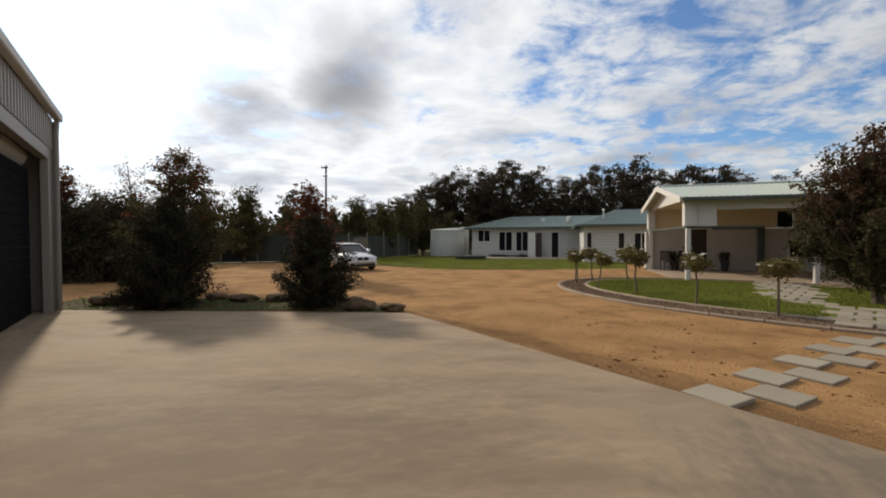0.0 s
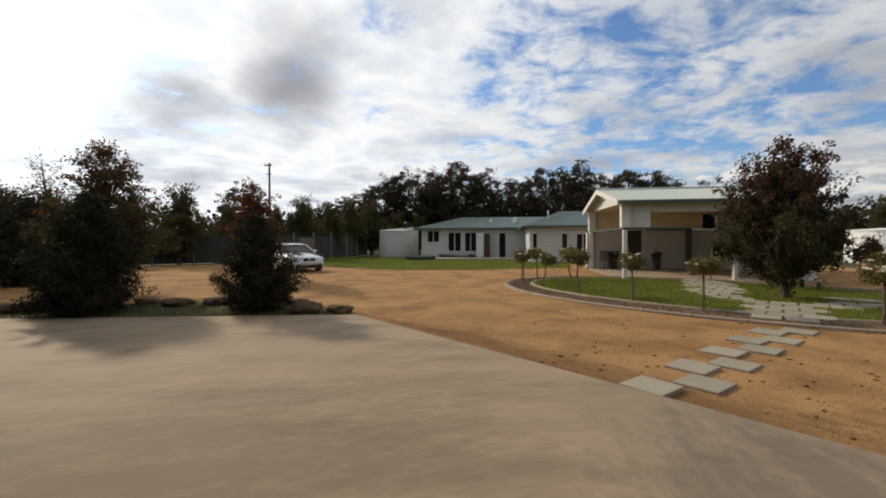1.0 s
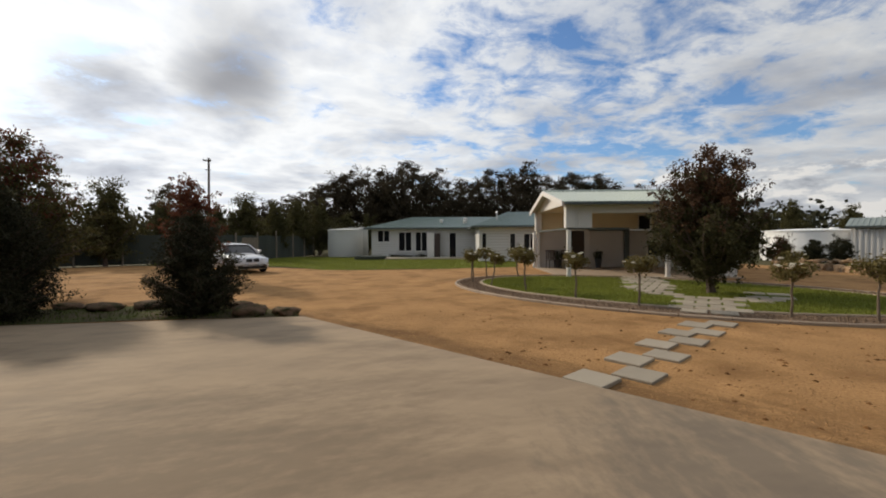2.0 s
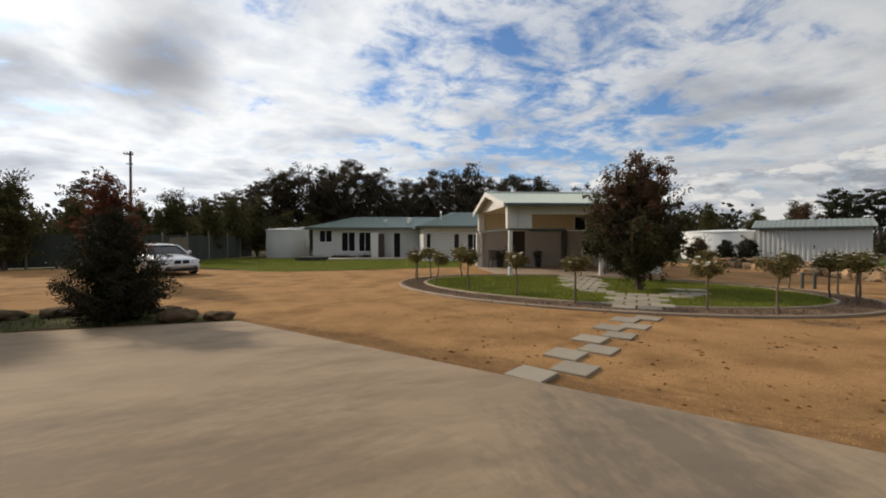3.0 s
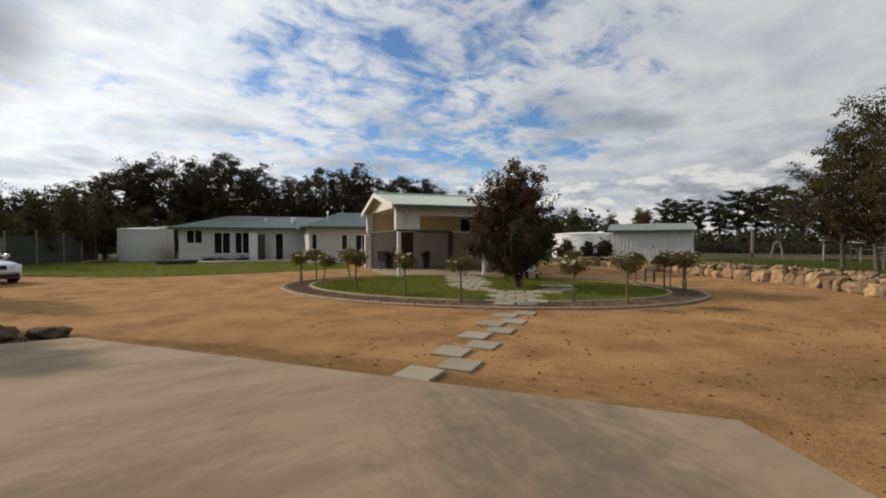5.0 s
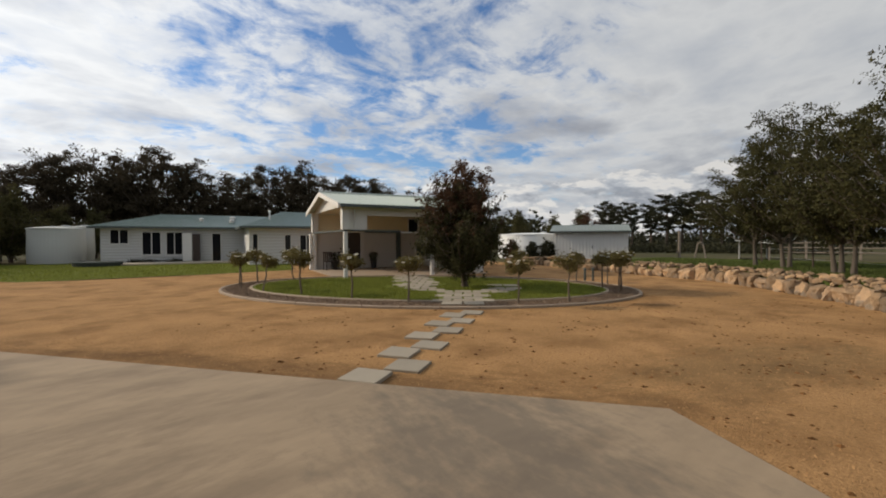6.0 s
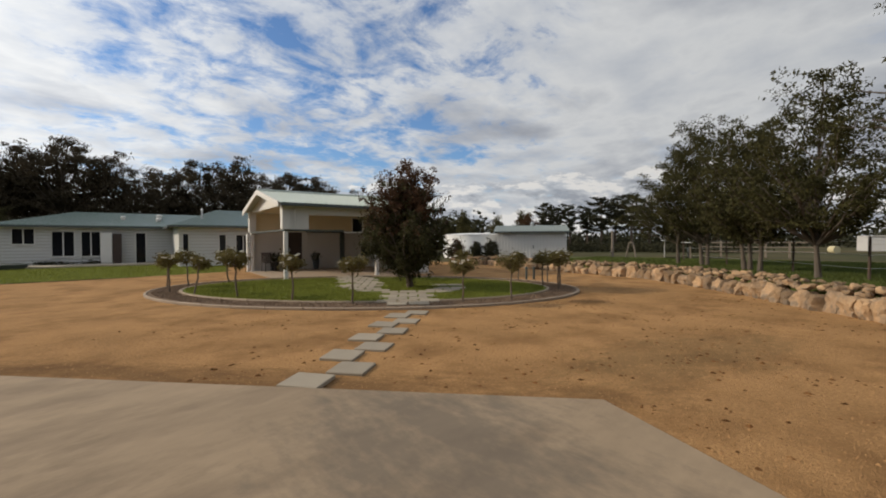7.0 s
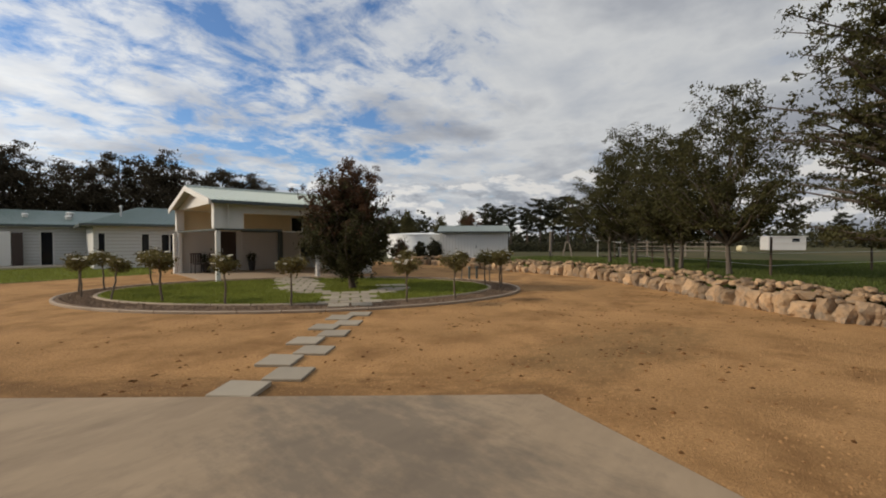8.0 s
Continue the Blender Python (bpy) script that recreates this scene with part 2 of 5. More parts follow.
STONE = material("sandstone", (0.41, 0.272, 0.156), 0.95, spec=0.1, vary=0.28, scale=1.6, grain=14, grain_vary=0.2, bump=0.6, stain=(0.25, 0.195, 0.14), stain_scale=2.2, stain_at=0.54, per_piece=0.34, bump_dist=0.03, piece_tint=(0.54, 0.58, 0.66))
DARK_ROCK = material("dark_rock", (0.15, 0.098, 0.066), 0.95, spec=0.06, vary=0.35, scale=3, grain=20, bump=0.7, stain=(0.05, 0.05, 0.022), stain_scale=2.5, stain_at=0.52, per_piece=0.2)
WHITE = material("white_paint", (0.63, 0.615, 0.58), 0.6, vary=0.05, scale=1.2, grain=25, grain_vary=0.03, bump=0.06)
BOARD = material("weatherboard_paint", (0.53, 0.53, 0.515), 0.6, vary=0.07, scale=0.8, grain=12, grain_vary=0.04, bump=0.08, stretch=(0.3, 0.3, 3))
CREAM = material("cream_render", (0.66, 0.58, 0.40), 0.8, vary=0.06, scale=1.2, grain=30, grain_vary=0.04, bump=0.1)
GREY_WALL = material("grey_render_and_lap_shade", (0.47, 0.45, 0.42), 0.8, vary=0.06, scale=1.2, grain=30, grain_vary=0.04, bump=0.1)
SHED_STEEL = material("cream_sheet_steel", (0.52, 0.51, 0.49), 0.5, vary=0.06, scale=0.6, grain=15, grain_vary=0.03, bump=0.03)
GARAGE_STEEL = material("garage_sheet_steel", (0.30, 0.285, 0.255), 0.5, vary=0.08, scale=0.8, grain=18, grain_vary=0.04, bump=0.03)
ROOF = material("green_roof_steel", (0.115, 0.165, 0.145), 0.42, vary=0.10, scale=0.5, grain=9, grain_vary=0.04, bump=0.02, metal=0.1)
SHED_ROOF = material("shed_roof_steel", (0.20, 0.235, 0.21), 0.45, vary=0.1, scale=0.6, grain=9, grain_vary=0.04, bump=0.02, metal=0.1)
ROOF_PALE = material("pale_roof_steel", (0.36, 0.41, 0.36), 0.45, vary=0.08, scale=0.6, grain=9, grain_vary=0.04, bump=0.02, metal=0.1)
TRIM = material("dark_gutter", (0.06, 0.075, 0.07), 0.5, vary=0.1)
GLASS = material("dark_glass", (0.012, 0.013, 0.016), 0.08, vary=0.1, bump=0, rough_vary=0.02, spec=0.22)
DOOR_DARK = material("dark_timber_door", (0.035, 0.02, 0.015), 0.5, vary=0.2, stretch=(8, 8, 1))
# near-black, the dimness of the garage interior put into the colour
BAY_SHADE = material("garage_bay_shade", (0.014, 0.014, 0.015), 0.95, spec=0.03, vary=0.2)
TANK = material("pale_tank", (0.50, 0.51, 0.48), 0.55, vary=0.07, scale=0.5, grain=12, grain_vary=0.03, bump=0.05)
WHITE_TANK = material("white_tank", (0.78, 0.79, 0.78), 0.5, vary=0.08, scale=0.6, grain=12, grain_vary=0.03, bump=0.05)
BARK = material("bark", (0.085, 0.06, 0.045), 0.95, vary=0.35, scale=4, grain=25, bump=0.9, stretch=(1, 1, 0.25))
PALE_BARK = material("pale_bark", (0.10, 0.080, 0.062), 0.9, vary=0.35, scale=4, grain=20, bump=0.8, stretch=(1, 1, 0.25))
ROSE_BARK = material("rose_stem", (0.14, 0.105, 0.075), 0.9, vary=0.3, grain=40, bump=0.5)
TIMBER = material("weathered_timber", (0.20, 0.165, 0.13), 0.9, vary=0.3, scale=2, grain=20, bump=0.5, stretch=(6, 6, 0.6))
SHADE = material("shade_cloth", (0.046, 0.054, 0.046), 0.95, vary=0.3, scale=1.0, grain=60, bump=0.3)
METAL = material("galvanised_metal", (0.45, 0.46, 0.46), 0.4, metal=0.8, vary=0.15)
CAR_PAINT = material("white_car_paint", (0.60, 0.61, 0.63), 0.22, vary=0.02, coat=0.6, bump=0)
RUBBER = material("tyre_rubber", (0.015, 0.015, 0.015), 0.85, vary=0.1)
RIM = material("alloy_rim", (0.5, 0.5, 0.52), 0.3, metal=0.9, vary=0.05)
LAMP_LENS = material("lamp_lens", (0.55, 0.58, 0.62), 0.1, vary=0.05, bump=0)
RED_LENS = material("red_lens", (0.35, 0.02, 0.02), 0.15, vary=0.05, bump=0)
PETAL = material("white_petal", (0.80, 0.78, 0.70), 0.7, vary=0.08, bump=0, translucent=0.2)
POT = material("dark_pot", (0.03, 0.03, 0.03), 0.6, vary=0.2)


def leaf(name, colour, island=0.28, trans=0.22):
    return material(name, colour, 0.8, vary=0.30, scale=0.9, grain=9, grain_vary=0.15, per_island=island, translucent=trans, bump=0, spec=0.12)


LEAF_BUSH = leaf("conifer_leaf", (0.034, 0.034, 0.018), island=0.2, trans=0.10)
LEAF_RED = leaf("autumn_leaf", (0.125, 0.048, 0.028), trans=0.30)
LEAF_MAROON = leaf("pear_leaf", (0.080, 0.044, 0.025), trans=0.28)
LEAF_GREEN = leaf("green_leaf", (0.080, 0.074, 0.030))
LEAF_DARK = leaf("dark_green_leaf", (0.052, 0.050, 0.021))
LEAF_GUM = leaf("gum_leaf", (0.064, 0.051, 0.032), trans=0.17)
LEAF_PINE = leaf("pine_leaf", (0.036, 0.037, 0.021), trans=0.1)
LEAF_ASH = leaf("ash_leaf", (0.056, 0.054, 0.021), trans=0.22)
LEAF_ROSE = leaf("rose_leaf", (0.15, 0.125, 0.048))


# ---- building helpers ----
def mesh_from(bm, name):
    me = bpy.data.meshes.new(name)
    bm.normal_update()
    bm.to_mesh(me)
    bm.free()
    return me


def part(name, bm, mat, parent, label="", smooth=False):
    """Links a bmesh (or a mesh) as one object under a thing or a part."""
    me = mesh_from(bm, name) if isinstance(bm, bmesh.types.BMesh) else bm
    if not me.materials:
        me.materials.append(mat)
    if smooth:
        me.shade_smooth()
    ob = new(name, me)
    ob.parent = parent
    if label:
        tagged(ob, label)
    return ob


def thing(name, label, category, m=None, group="", kind=""):
    ob = new(name)
    ob.empty_display_size = 0.2
    if m is not None:
        ob.matrix_basis = m
    return tagged(ob, label, category, group, kind)


def whole(name, bm, mat, label, category, m=None, group="", kind="", smooth=False):
    ob = part(name, bm, mat, None, smooth=smooth)
    if m is not None:
        ob.matrix_basis = m
    return tagged(ob, label, category, group, kind)


def box(bm, a, b, bevel=0.0):
    """A box between two corners, with its edges rounded."""
    r = bmesh.ops.create_cube(bm, size=1.0)
    vs = r["verts"]
    lo, hi = [min(p) for p in zip(a, b)], [max(p) for p in zip(a, b)]
    for v in vs:
        v.co = Vector([lo[i] + (v.co[i] + 0.5) * (hi[i] - lo[i]) for i in range(3)])
    if bevel:
        es = list({e for v in vs for e in v.link_edges})
        bmesh.ops.bevel(bm, geom=es, offset=bevel, segments=1, affect="EDGES", profile=0.5)
    return bm


def tube(bm, p, q, r0, r1=None, n=8, caps=True):
    """A tapered round bar from p to q."""
    p, q = Vector(p), Vector(q)
    r1 = r0 if r1 is None else r1
    d = (q - p)
    if d.length < 1e-5:
        return
    t = d.normalized().orthogonal().normalized()
    s = d.normalized().cross(t)
    rings = []
    for c, r in ((p, r0), (q, r1)):
        rings.append([bm.verts.new(c + (t * math.cos(2 * math.pi * i / n) + s * math.sin(2 * math.pi * i / n)) * r) for i in range(n)])
    for i in range(n):
        bm.faces.new((rings[0][i], rings[0][(i + 1) % n], rings[1][(i + 1) % n], rings[1][i]))
    if caps:
        bm.faces.new(rings[0][::-1])
        bm.faces.new(rings[1])


def fresh():
    return bmesh.new()


def boxed(a, b, bevel=0.0):
    return box(fresh(), a, b, bevel)


def prism(outline, z0, z1):
    """A flat slab with the given outline, counted anticlockwise."""
    bm = fresh()
    top = [bm.verts.new((x, y, z1)) for x, y in outline]
    low = [bm.verts.new((x, y, z0)) for x, y in outline]
    bm.faces.new(top)
    bm.faces.new(low[::-1])
    for i in range(len(outline)):
        j = (i + 1) % len(outline)
        bm.faces.new((low[i], low[j], top[j], top[i]))
    return bm


def rock(seed, sx, sy, sz, subdiv=2, rough=0.28, cleft=True):
    """A lump of stone, angular and uneven, standing on its base."""
    bm = fresh()
    bmesh.ops.create_icosphere(bm, subdivisions=subdiv, radius=1.0)
    rr = random.Random(seed * 13 + 5)
    planes = []
    for i in range(11):
        nv = Vector((rr.gauss(0, 1), rr.gauss(0, 1), rr.gauss(0, 1))).normalized()
        planes.append((nv, rr.uniform(0.84, 1.12)))
    for nv in ((1, 0, 0), (-1, 0, 0), (0, 1, 0), (0, -1, 0), (0, 0, 1)):
        planes.append(((Vector(nv) + Vector((rr.uniform(-0.25, 0.25), rr.uniform(-0.25, 0.25), rr.uniform(-0.25, 0.25)))).normalized(), rr.uniform(0.74, 0.90)))
    if not cleft:
        planes = []
    off = Vector((seed * 3.7, seed * 1.9, seed * 5.3))
    for v in bm.verts:
        d = v.co.normalized()
        # a few cleft faces, then weathering
        k = min([q / max(d.dot(nv), 1e-3) for nv, q in planes if d.dot(nv) > 0.05] + [1.25])
        k *= 1 + rough * 0.35 * noise.noise(d * 1.6 + off) + 0.13 * noise.noise(d * 4.0 + off)
        c = d * k
        v.co = Vector((c.x * sx, c.y * sy, max(c.z, -0.8) * sz))
    zmin = min(v.co.z for v in bm.verts)
    for v in bm.verts:
        v.co.z -= zmin
    return bm


def leaves(points, size, seed, droop=0.0, slim=0.5):
    """Many small leaves, each a folded blade, as one mesh."""
    rng = np.random.default_rng(seed)
    n = len(points)
    a = rng.normal(size=(n, 3))
    a[:, 2] -= droop
    a /= np.linalg.norm(a, axis=1)[:, None]
    b = np.cross(a, rng.normal(size=(n, 3)))
    b /= np.linalg.norm(b, axis=1)[:, None]
    l = size * rng.uniform(0.6, 1.4, n)[:, None]
    nn = np.cross(a, b)
    p = np.asarray(points)
    q = np.stack([p - a * l * 0.5, p + b * l * slim * 0.5 + nn * l * 0.10, p + a * l * 0.5, p - b * l * slim * 0.5 + nn * l * 0.10], 1).reshape(-1, 3)
    me = bpy.data.meshes.new("leaves")
    me.vertices.add(4 * n)
    me.vertices.foreach_set("co", q.ravel())
    me.loops.add(4 * n)
    me.loops.foreach_set("vertex_index", np.arange(4 * n))
    me.polygons.add(n)
    me.polygons.foreach_set("loop_start", np.arange(0, 4 * n, 4))
    me.polygons.foreach_set("loop_total", np.full(n, 4))
    me.update()
    return me


def crown_points(lobes, clumps, per, spread, seed, shell=0.55):
    """Leaf places in clumps inside a handful of lobes: x, y, z, rx, ry, rz."""
    rng = np.random.default_rng(seed)
    w = np.array([l[3] * l[4] * l[5] for l in lobes]) ** 0.67
    pick = rng.choice(len(lobes), clumps, p=w / w.sum())
    d = rng.normal(size=(clumps, 3))
    d /= np.linalg.norm(d, axis=1)[:, None]
    r = shell + (1 - shell) * rng.random(clumps) ** 0.6
    r = np.where(rng.random(clumps) < 0.22, rng.random(clumps) ** 0.5, r) * rng.uniform(0.86, 1.12, clumps)
    L = np.array(lobes)[pick]
    c = L[:, :3] + d * r[:, None] * L[:, 3:]
    pts = np.repeat(c, per, 0) + rng.normal(size=(clumps * per, 3)) * spread * np.repeat(rng.uniform(0.5, 1.4, clumps), per)[:, None]
    return pts, c


def grown(seed, h, profile, reach, limbs, subs, rise, r, base, sub=0.4, flat=0.7, sag=0.0, lean=(0, 0), trunks=1, fill=1.5, wild=0.18):
    """Trunk, limbs and twigs of a tree whose outline is profile: (height, width) pairs from 0 to 1. Returns the wood and the places of the leaf tufts."""
    rng = np.random.default_rng(seed)
    bm, tufts = fresh(), []
    pz, pw = np.array([p[0] for p in profile]), np.array([p[1] for p in profile])
    ph = rng.uniform(0, 6.28, 4)

    def spine(z, k=0):
        f = z / h
        o = 0.10 * reach * k * (1 + 3 * f)
        return Vector((lean[0] * f + r * 0.9 * math.sin(4 * f + ph[0]) + o * math.cos(ph[2] + 2.1 * k), lean[1] * f + r * 0.9 * math.sin(5 * f + ph[1]) + o * math.sin(ph[2] + 2.1 * k), z))

    def girth(z):
        return r * max(0.12, 1.1 - z / h)

    for k in range(trunks):
        zs = [-0.08, *[h * 0.94 * i / 9 for i in range(1, 10)]]
        for i, (z0, z1) in enumerate(zip(zs, zs[1:])):
            tube(bm, spine(z0, k), spine(z1, k), girth(z0) * (1.35 if i == 0 else 1), girth(z1), 9, caps=False)
    grid = np.linspace(pz[0], pz[-1], 200)
    w = np.interp(grid, pz, pw) ** 1.3 + 0.06
    cum = np.cumsum(w) / w.sum()
    for i in range(limbs):
        f = float(np.interp((i + rng.random()) / limbs, cum, grid))
        zt, az = f * h, i * 2.399 + rng.uniform(-0.5, 0.5)
        q = reach * float(np.interp(f, pz, pw)) * (1 - 0.7 * rng.random() ** fill) * rng.uniform(1 - wild, 1 + wild)
        k = i % trunks
        z0 = min(max(base, zt - q * math.tan(radians(rise)) - 0.05 * h * rng.random()), h * 0.92)
        a = spine(z0, k)
        tip = spine(min(zt, h), k) + Vector((q * math.cos(az), q * math.sin(az), 0))
        mid = a.lerp(tip, 0.5) + Vector((rng.normal() * 0.06 * q, rng.normal() * 0.06 * q, sag * q))
        g = girth(z0) * 0.5
        tube(bm, a, mid, g, g * 0.6, 6, caps=False)
        tube(bm, mid, tip, g * 0.6, g * 0.2, 5, caps=False)
        tufts += [tip, mid.lerp(tip, 0.6)]
        for _ in range(subs):
            t = rng.uniform(0.3, 1.0)
            p0 = a.lerp(mid, t * 2) if t < 0.5 else mid.lerp(tip, t * 2 - 1)
            d = Vector(rng.normal(size=3))
            d = Vector((d.x, d.y, d.z * flat)) * 0.6 * sub
            p1 = p0 + d
            p1.z = max(p1.z, 0.05)
            tube(bm, p0, p1, g * 0.25, g * 0.08, 4, caps=False)
            tufts += [p1, p0.lerp(p1, 0.5)]
    return bm, np.array([tuple(p) for p in tufts])


def tree(name, label, category, place, height, reach, profile, r, leaf_mat, size, per, puff, seed, limbs=60, subs=5, rise=40, base=0.8, sub=0.4, flat=0.7, sag=0.0, bark=None, group="", turn=0, trunks=1, lean=(0, 0), droop=0.0, slim=0.5, leaf_label="", second=None, fill=1.5, wild=0.18):
    """A tree or shrub. second: another leaf, the heights between which it takes over, and its label."""
    t = thing(name, label, category, pose(*place, 0, 0, turn), group)
    bm, c = grown(seed, height, profile, reach, limbs, subs, rise, r, base, sub, flat, sag, lean, trunks, fill, wild)
    part("trunk", bm, bark or BARK, t)
    rng = np.random.default_rng(seed + 900)
    sets = [(leaf_mat, c, leaf_label)]
    if second:
        other = rng.random(len(c)) < np.clip((c[:, 2] / height - second[1]) / (second[2] - second[1]), 0, 1)
        sets = [(leaf_mat, c[~other], leaf_label), (second[0], c[other], second[3])]
    for k, (mat, pts, lab) in enumerate(sets):
        p = np.repeat(pts, per, 0)
        d = rng.normal(size=p.shape)
        d *= (rng.random(len(d)) ** 0.45 / np.linalg.norm(d, axis=1))[:, None] * 1.75
        p = p + d * puff * np.repeat(rng.uniform(0.6, 1.35, len(pts)), per)[:, None] * np.array((1, 1, max(flat, 0.45)))
        part("crown", leaves(p[p[:, 2] > 0.02], size, seed + k, droop, slim), mat, t, lab)
    return t


def polar(bearing, dist, z=0.0):
    """A place by its bearing, in degrees to the right of the first look, and its distance from the tripod."""
    a = radians(bearing)
    return (dist * math.sin(a), dist * math.cos(a), z)


# ---- ground ----
def sheet(name, outline, z, mat, label, category, kind="structure"):
    bm = fresh()
    bm.faces.new([bm.verts.new((x, y, z)) for x, y in outline])
    return whole(name, bm, mat, label, category, kind=kind)


ring = [(1800 * math.cos(2 * math.pi * i / 64), 1800 * math.sin(2 * math.pi * i / 64)) for i in range(64)]
sheet("ground", ring, -0.03, PADDOCK, "dry grassy paddock running to the horizon", "ground")
YARD = [(-16, -14), (14, -14), (14, -3.2), (13.0, -0.2), (16.5, 2.4), (19.3, 5), (20, 9), (24, 17), (24, 24), (16, 24), (12.2, 31), (10.2, 23.2), (5.5, 22.0), (0.3, 22.4), (-3.2, 25.5), (-7, 28.6), (-13, 30.0), (-16.5, 28.0), (-15.0, 20), (-13.5, 16.5), (-16, 10)]
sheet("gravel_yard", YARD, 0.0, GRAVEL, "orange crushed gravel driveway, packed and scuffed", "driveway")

SLAB = [(-9.3, 9.46), (-0.72, 8.86), (4.15, 1.44), (3.14, -0.13), (-0.6, -6.4), (2.4, -10.5), (0.6, -11.8), (-12.4, 7.0)][::-1]
slab_bm = prism(SLAB, -0.10, 0.04)
bmesh.ops.bevel(slab_bm, geom=[e for e in slab_bm.edges if all(v.co.z > 0 for v in e.verts)], offset=0.012, segments=2, affect="EDGES")
whole("concrete_apron", slab_bm, CONCRETE, "pale stained concrete apron in front of the garage", "pavement", kind="structure")

LAWN_HOUSE = [(-3.0, 26.2), (-0.9, 22.9), (0.4, 22.6), (3.0, 22.5), (5.5, 22.15), (9.6, 22.3), (11.8, 27.5), (11.9, 33.5), (7.5, 37), (-2, 39.5), (-6, 45), (-14, 42), (-12, 31), (-6, 28.9)]
sheet("lawn", LAWN_HOUSE, 0.008, TURF, "green mown lawn before the low house", "lawn")

# ---- the oval island ----
IC, IA, IB, IT = (9.134, 10.868), 5.795, 3.50, radians(-52.45)


def oval(a, extra=0.0):
    x, y = (IA + extra) * math.cos(a), (IB + extra) * math.sin(a)
    return (IC[0] + x * math.cos(IT) - y * math.sin(IT), IC[1] + x * math.sin(IT) + y * math.cos(IT))


def kerb_ring(name, extra, w, h, label, n):
    """A kerb of short cast pieces round the oval."""
    k = thing(name, label, "kerb", kind="structure")
    for i in range(n):
        a0, a1 = 2 * math.pi * (i + 0.012) / n, 2 * math.pi * (i + 0.988) / n
        bm = fresh()
        prof = [(0, -0.02), (0, h * 0.75), (w * 0.2, h), (w * 0.8, h), (w, h * 0.8), (w, -0.02)]
        rows = [[bm.verts.new((*oval(a, extra - p), z)) for p, z in prof] for a in (a0, (a0 + a1) / 2, a1)]
        for r0, r1 in zip(rows, rows[1:]):
            for j in range(len(prof) - 1):
                bm.faces.new((r0[j], r1[j], r1[j + 1], r0[j + 1]))
        bm.faces.new(rows[0])
        bm.faces.new(rows[-1][::-1])
        part("kerb_piece", bm, KERB, k)
    return k


N = 72
sheet("garden_bed", [oval(2 * math.pi * i / N, 0.85) for i in range(N)], 0.045, MULCH, "brown mulched rose bed round the oval lawn", "garden bed")
sheet("oval_lawn", [oval(2 * math.pi * i / N, -0.03) for i in range(N)], 0.062, TURF, "bright green oval lawn inside the kerb", "lawn")
kerb_ring("outer_kerb", 0.95, 0.085, 0.06, "low rounded concrete kerb round the rose bed", 46)
kerb_ring("inner_kerb", 0.05, 0.085, 0.08, "low concrete kerb round the oval lawn", 38)

# ---- paving ----
PD = Vector((0.71, 0.705, 0)).normalized()
PS = Vector((PD.y, -PD.x, 0))
paver_mesh = mesh_from(boxed((-0.228, -0.228, -0.05), (0.228, 0.228, 0.0), 0.008), "paver")
paver_mesh.materials.append(PAVER)
thin_mesh = mesh_from(boxed((-0.238, -0.218, -0.05), (0.238, 0.218, 0.0), 0.006), "paver")
thin_mesh.materials.append(PAVER)
steps_path = thing("stepping_stones", "square concrete stepping stones in two staggered rows", "path", kind="structure")
for x, y, z in ((2.66, 4.11, 0.048), (3.29, 4.15, 0.030), (3.57, 4.70, 0.038), (4.17, 4.75, 0.028), (4.48, 5.30, 0.032), (5.08, 5.34, 0.028), (5.36, 5.87, 0.030), (5.86, 5.80, 0.026), (6.16, 6.34, 0.028), (6.68, 6.30, 0.028)):
    p = part("paver", paver_mesh, PAVER, steps_path)
    p.matrix_basis = pose(x, y, z, random.uniform(-1, 1), random.uniform(-1, 1), 30 + random.uniform(-3, 3))
court = thing("island_paving", "pale paving stones with dark gaps leading to the tree", "path", kind="structure")


def on_path(x, y):
    """Whether a paved strip runs here: from the kerb to the tree, round it, and on to the porch."""
    d = Vector((x - 6.80, y - 6.68, 0))
    s, q = d.dot(PD), d.dot(PS)
    if 0.0 < s < 2.9 and abs(q) < 0.50 + 0.09 * s:
        return True
    dx, dy = x - TREE_AT[0], y - TREE_AT[1]
    ring_r = math.hypot(dx, dy)
    if 0.95 < ring_r < 1.80 and dx * PD.x + dy * PD.y < 0.9:
        return True
    e, w = Vector((x - 8.9, y - 10.7, 0)), Vector((0.55, 0.835, 0))
    return 0 < e.dot(w) < 5.2 and abs(e.x * w.y - e.y * w.x) < 0.75


TREE_AT = (9.87, 9.62)
rng_p = random.Random(4)
for i in range(0, 26):
    for j in range(-12, 13):
        c = Vector((6.80, 6.68, 0)) + PD * (i * 0.455 + 0.22) + PS * (j * 0.53 + (0.265 if i % 2 else 0))
        u = Vector((c.x - IC[0], c.y - IC[1], 0))
        inside = (u.dot(Vector((math.cos(IT), math.sin(IT), 0))) / (IA + 0.72)) ** 2 + (u.dot(Vector((-math.sin(IT), math.cos(IT), 0))) / (IB + 0.72)) ** 2 < 1
        if inside and on_path(c.x, c.y) and rng_p.random() > 0.06:
            p = part("paver", thin_mesh, PAVER, court)
            p.matrix_basis = pose(c.x, c.y, 0.078 + rng_p.uniform(-0.004, 0.006), rng_p.uniform(-0.6, 0.6), 0, math.degrees(math.atan2(PS.y, PS.x)) + rng_p.uniform(-3, 3))

# ---- the house, on its own axes ----
HOUSE = pose(0, 0, 0, 0, 0, -14.7)


def house_xy(u, v, z=0.0):
    return HOUSE @ Vector((u, v, z))


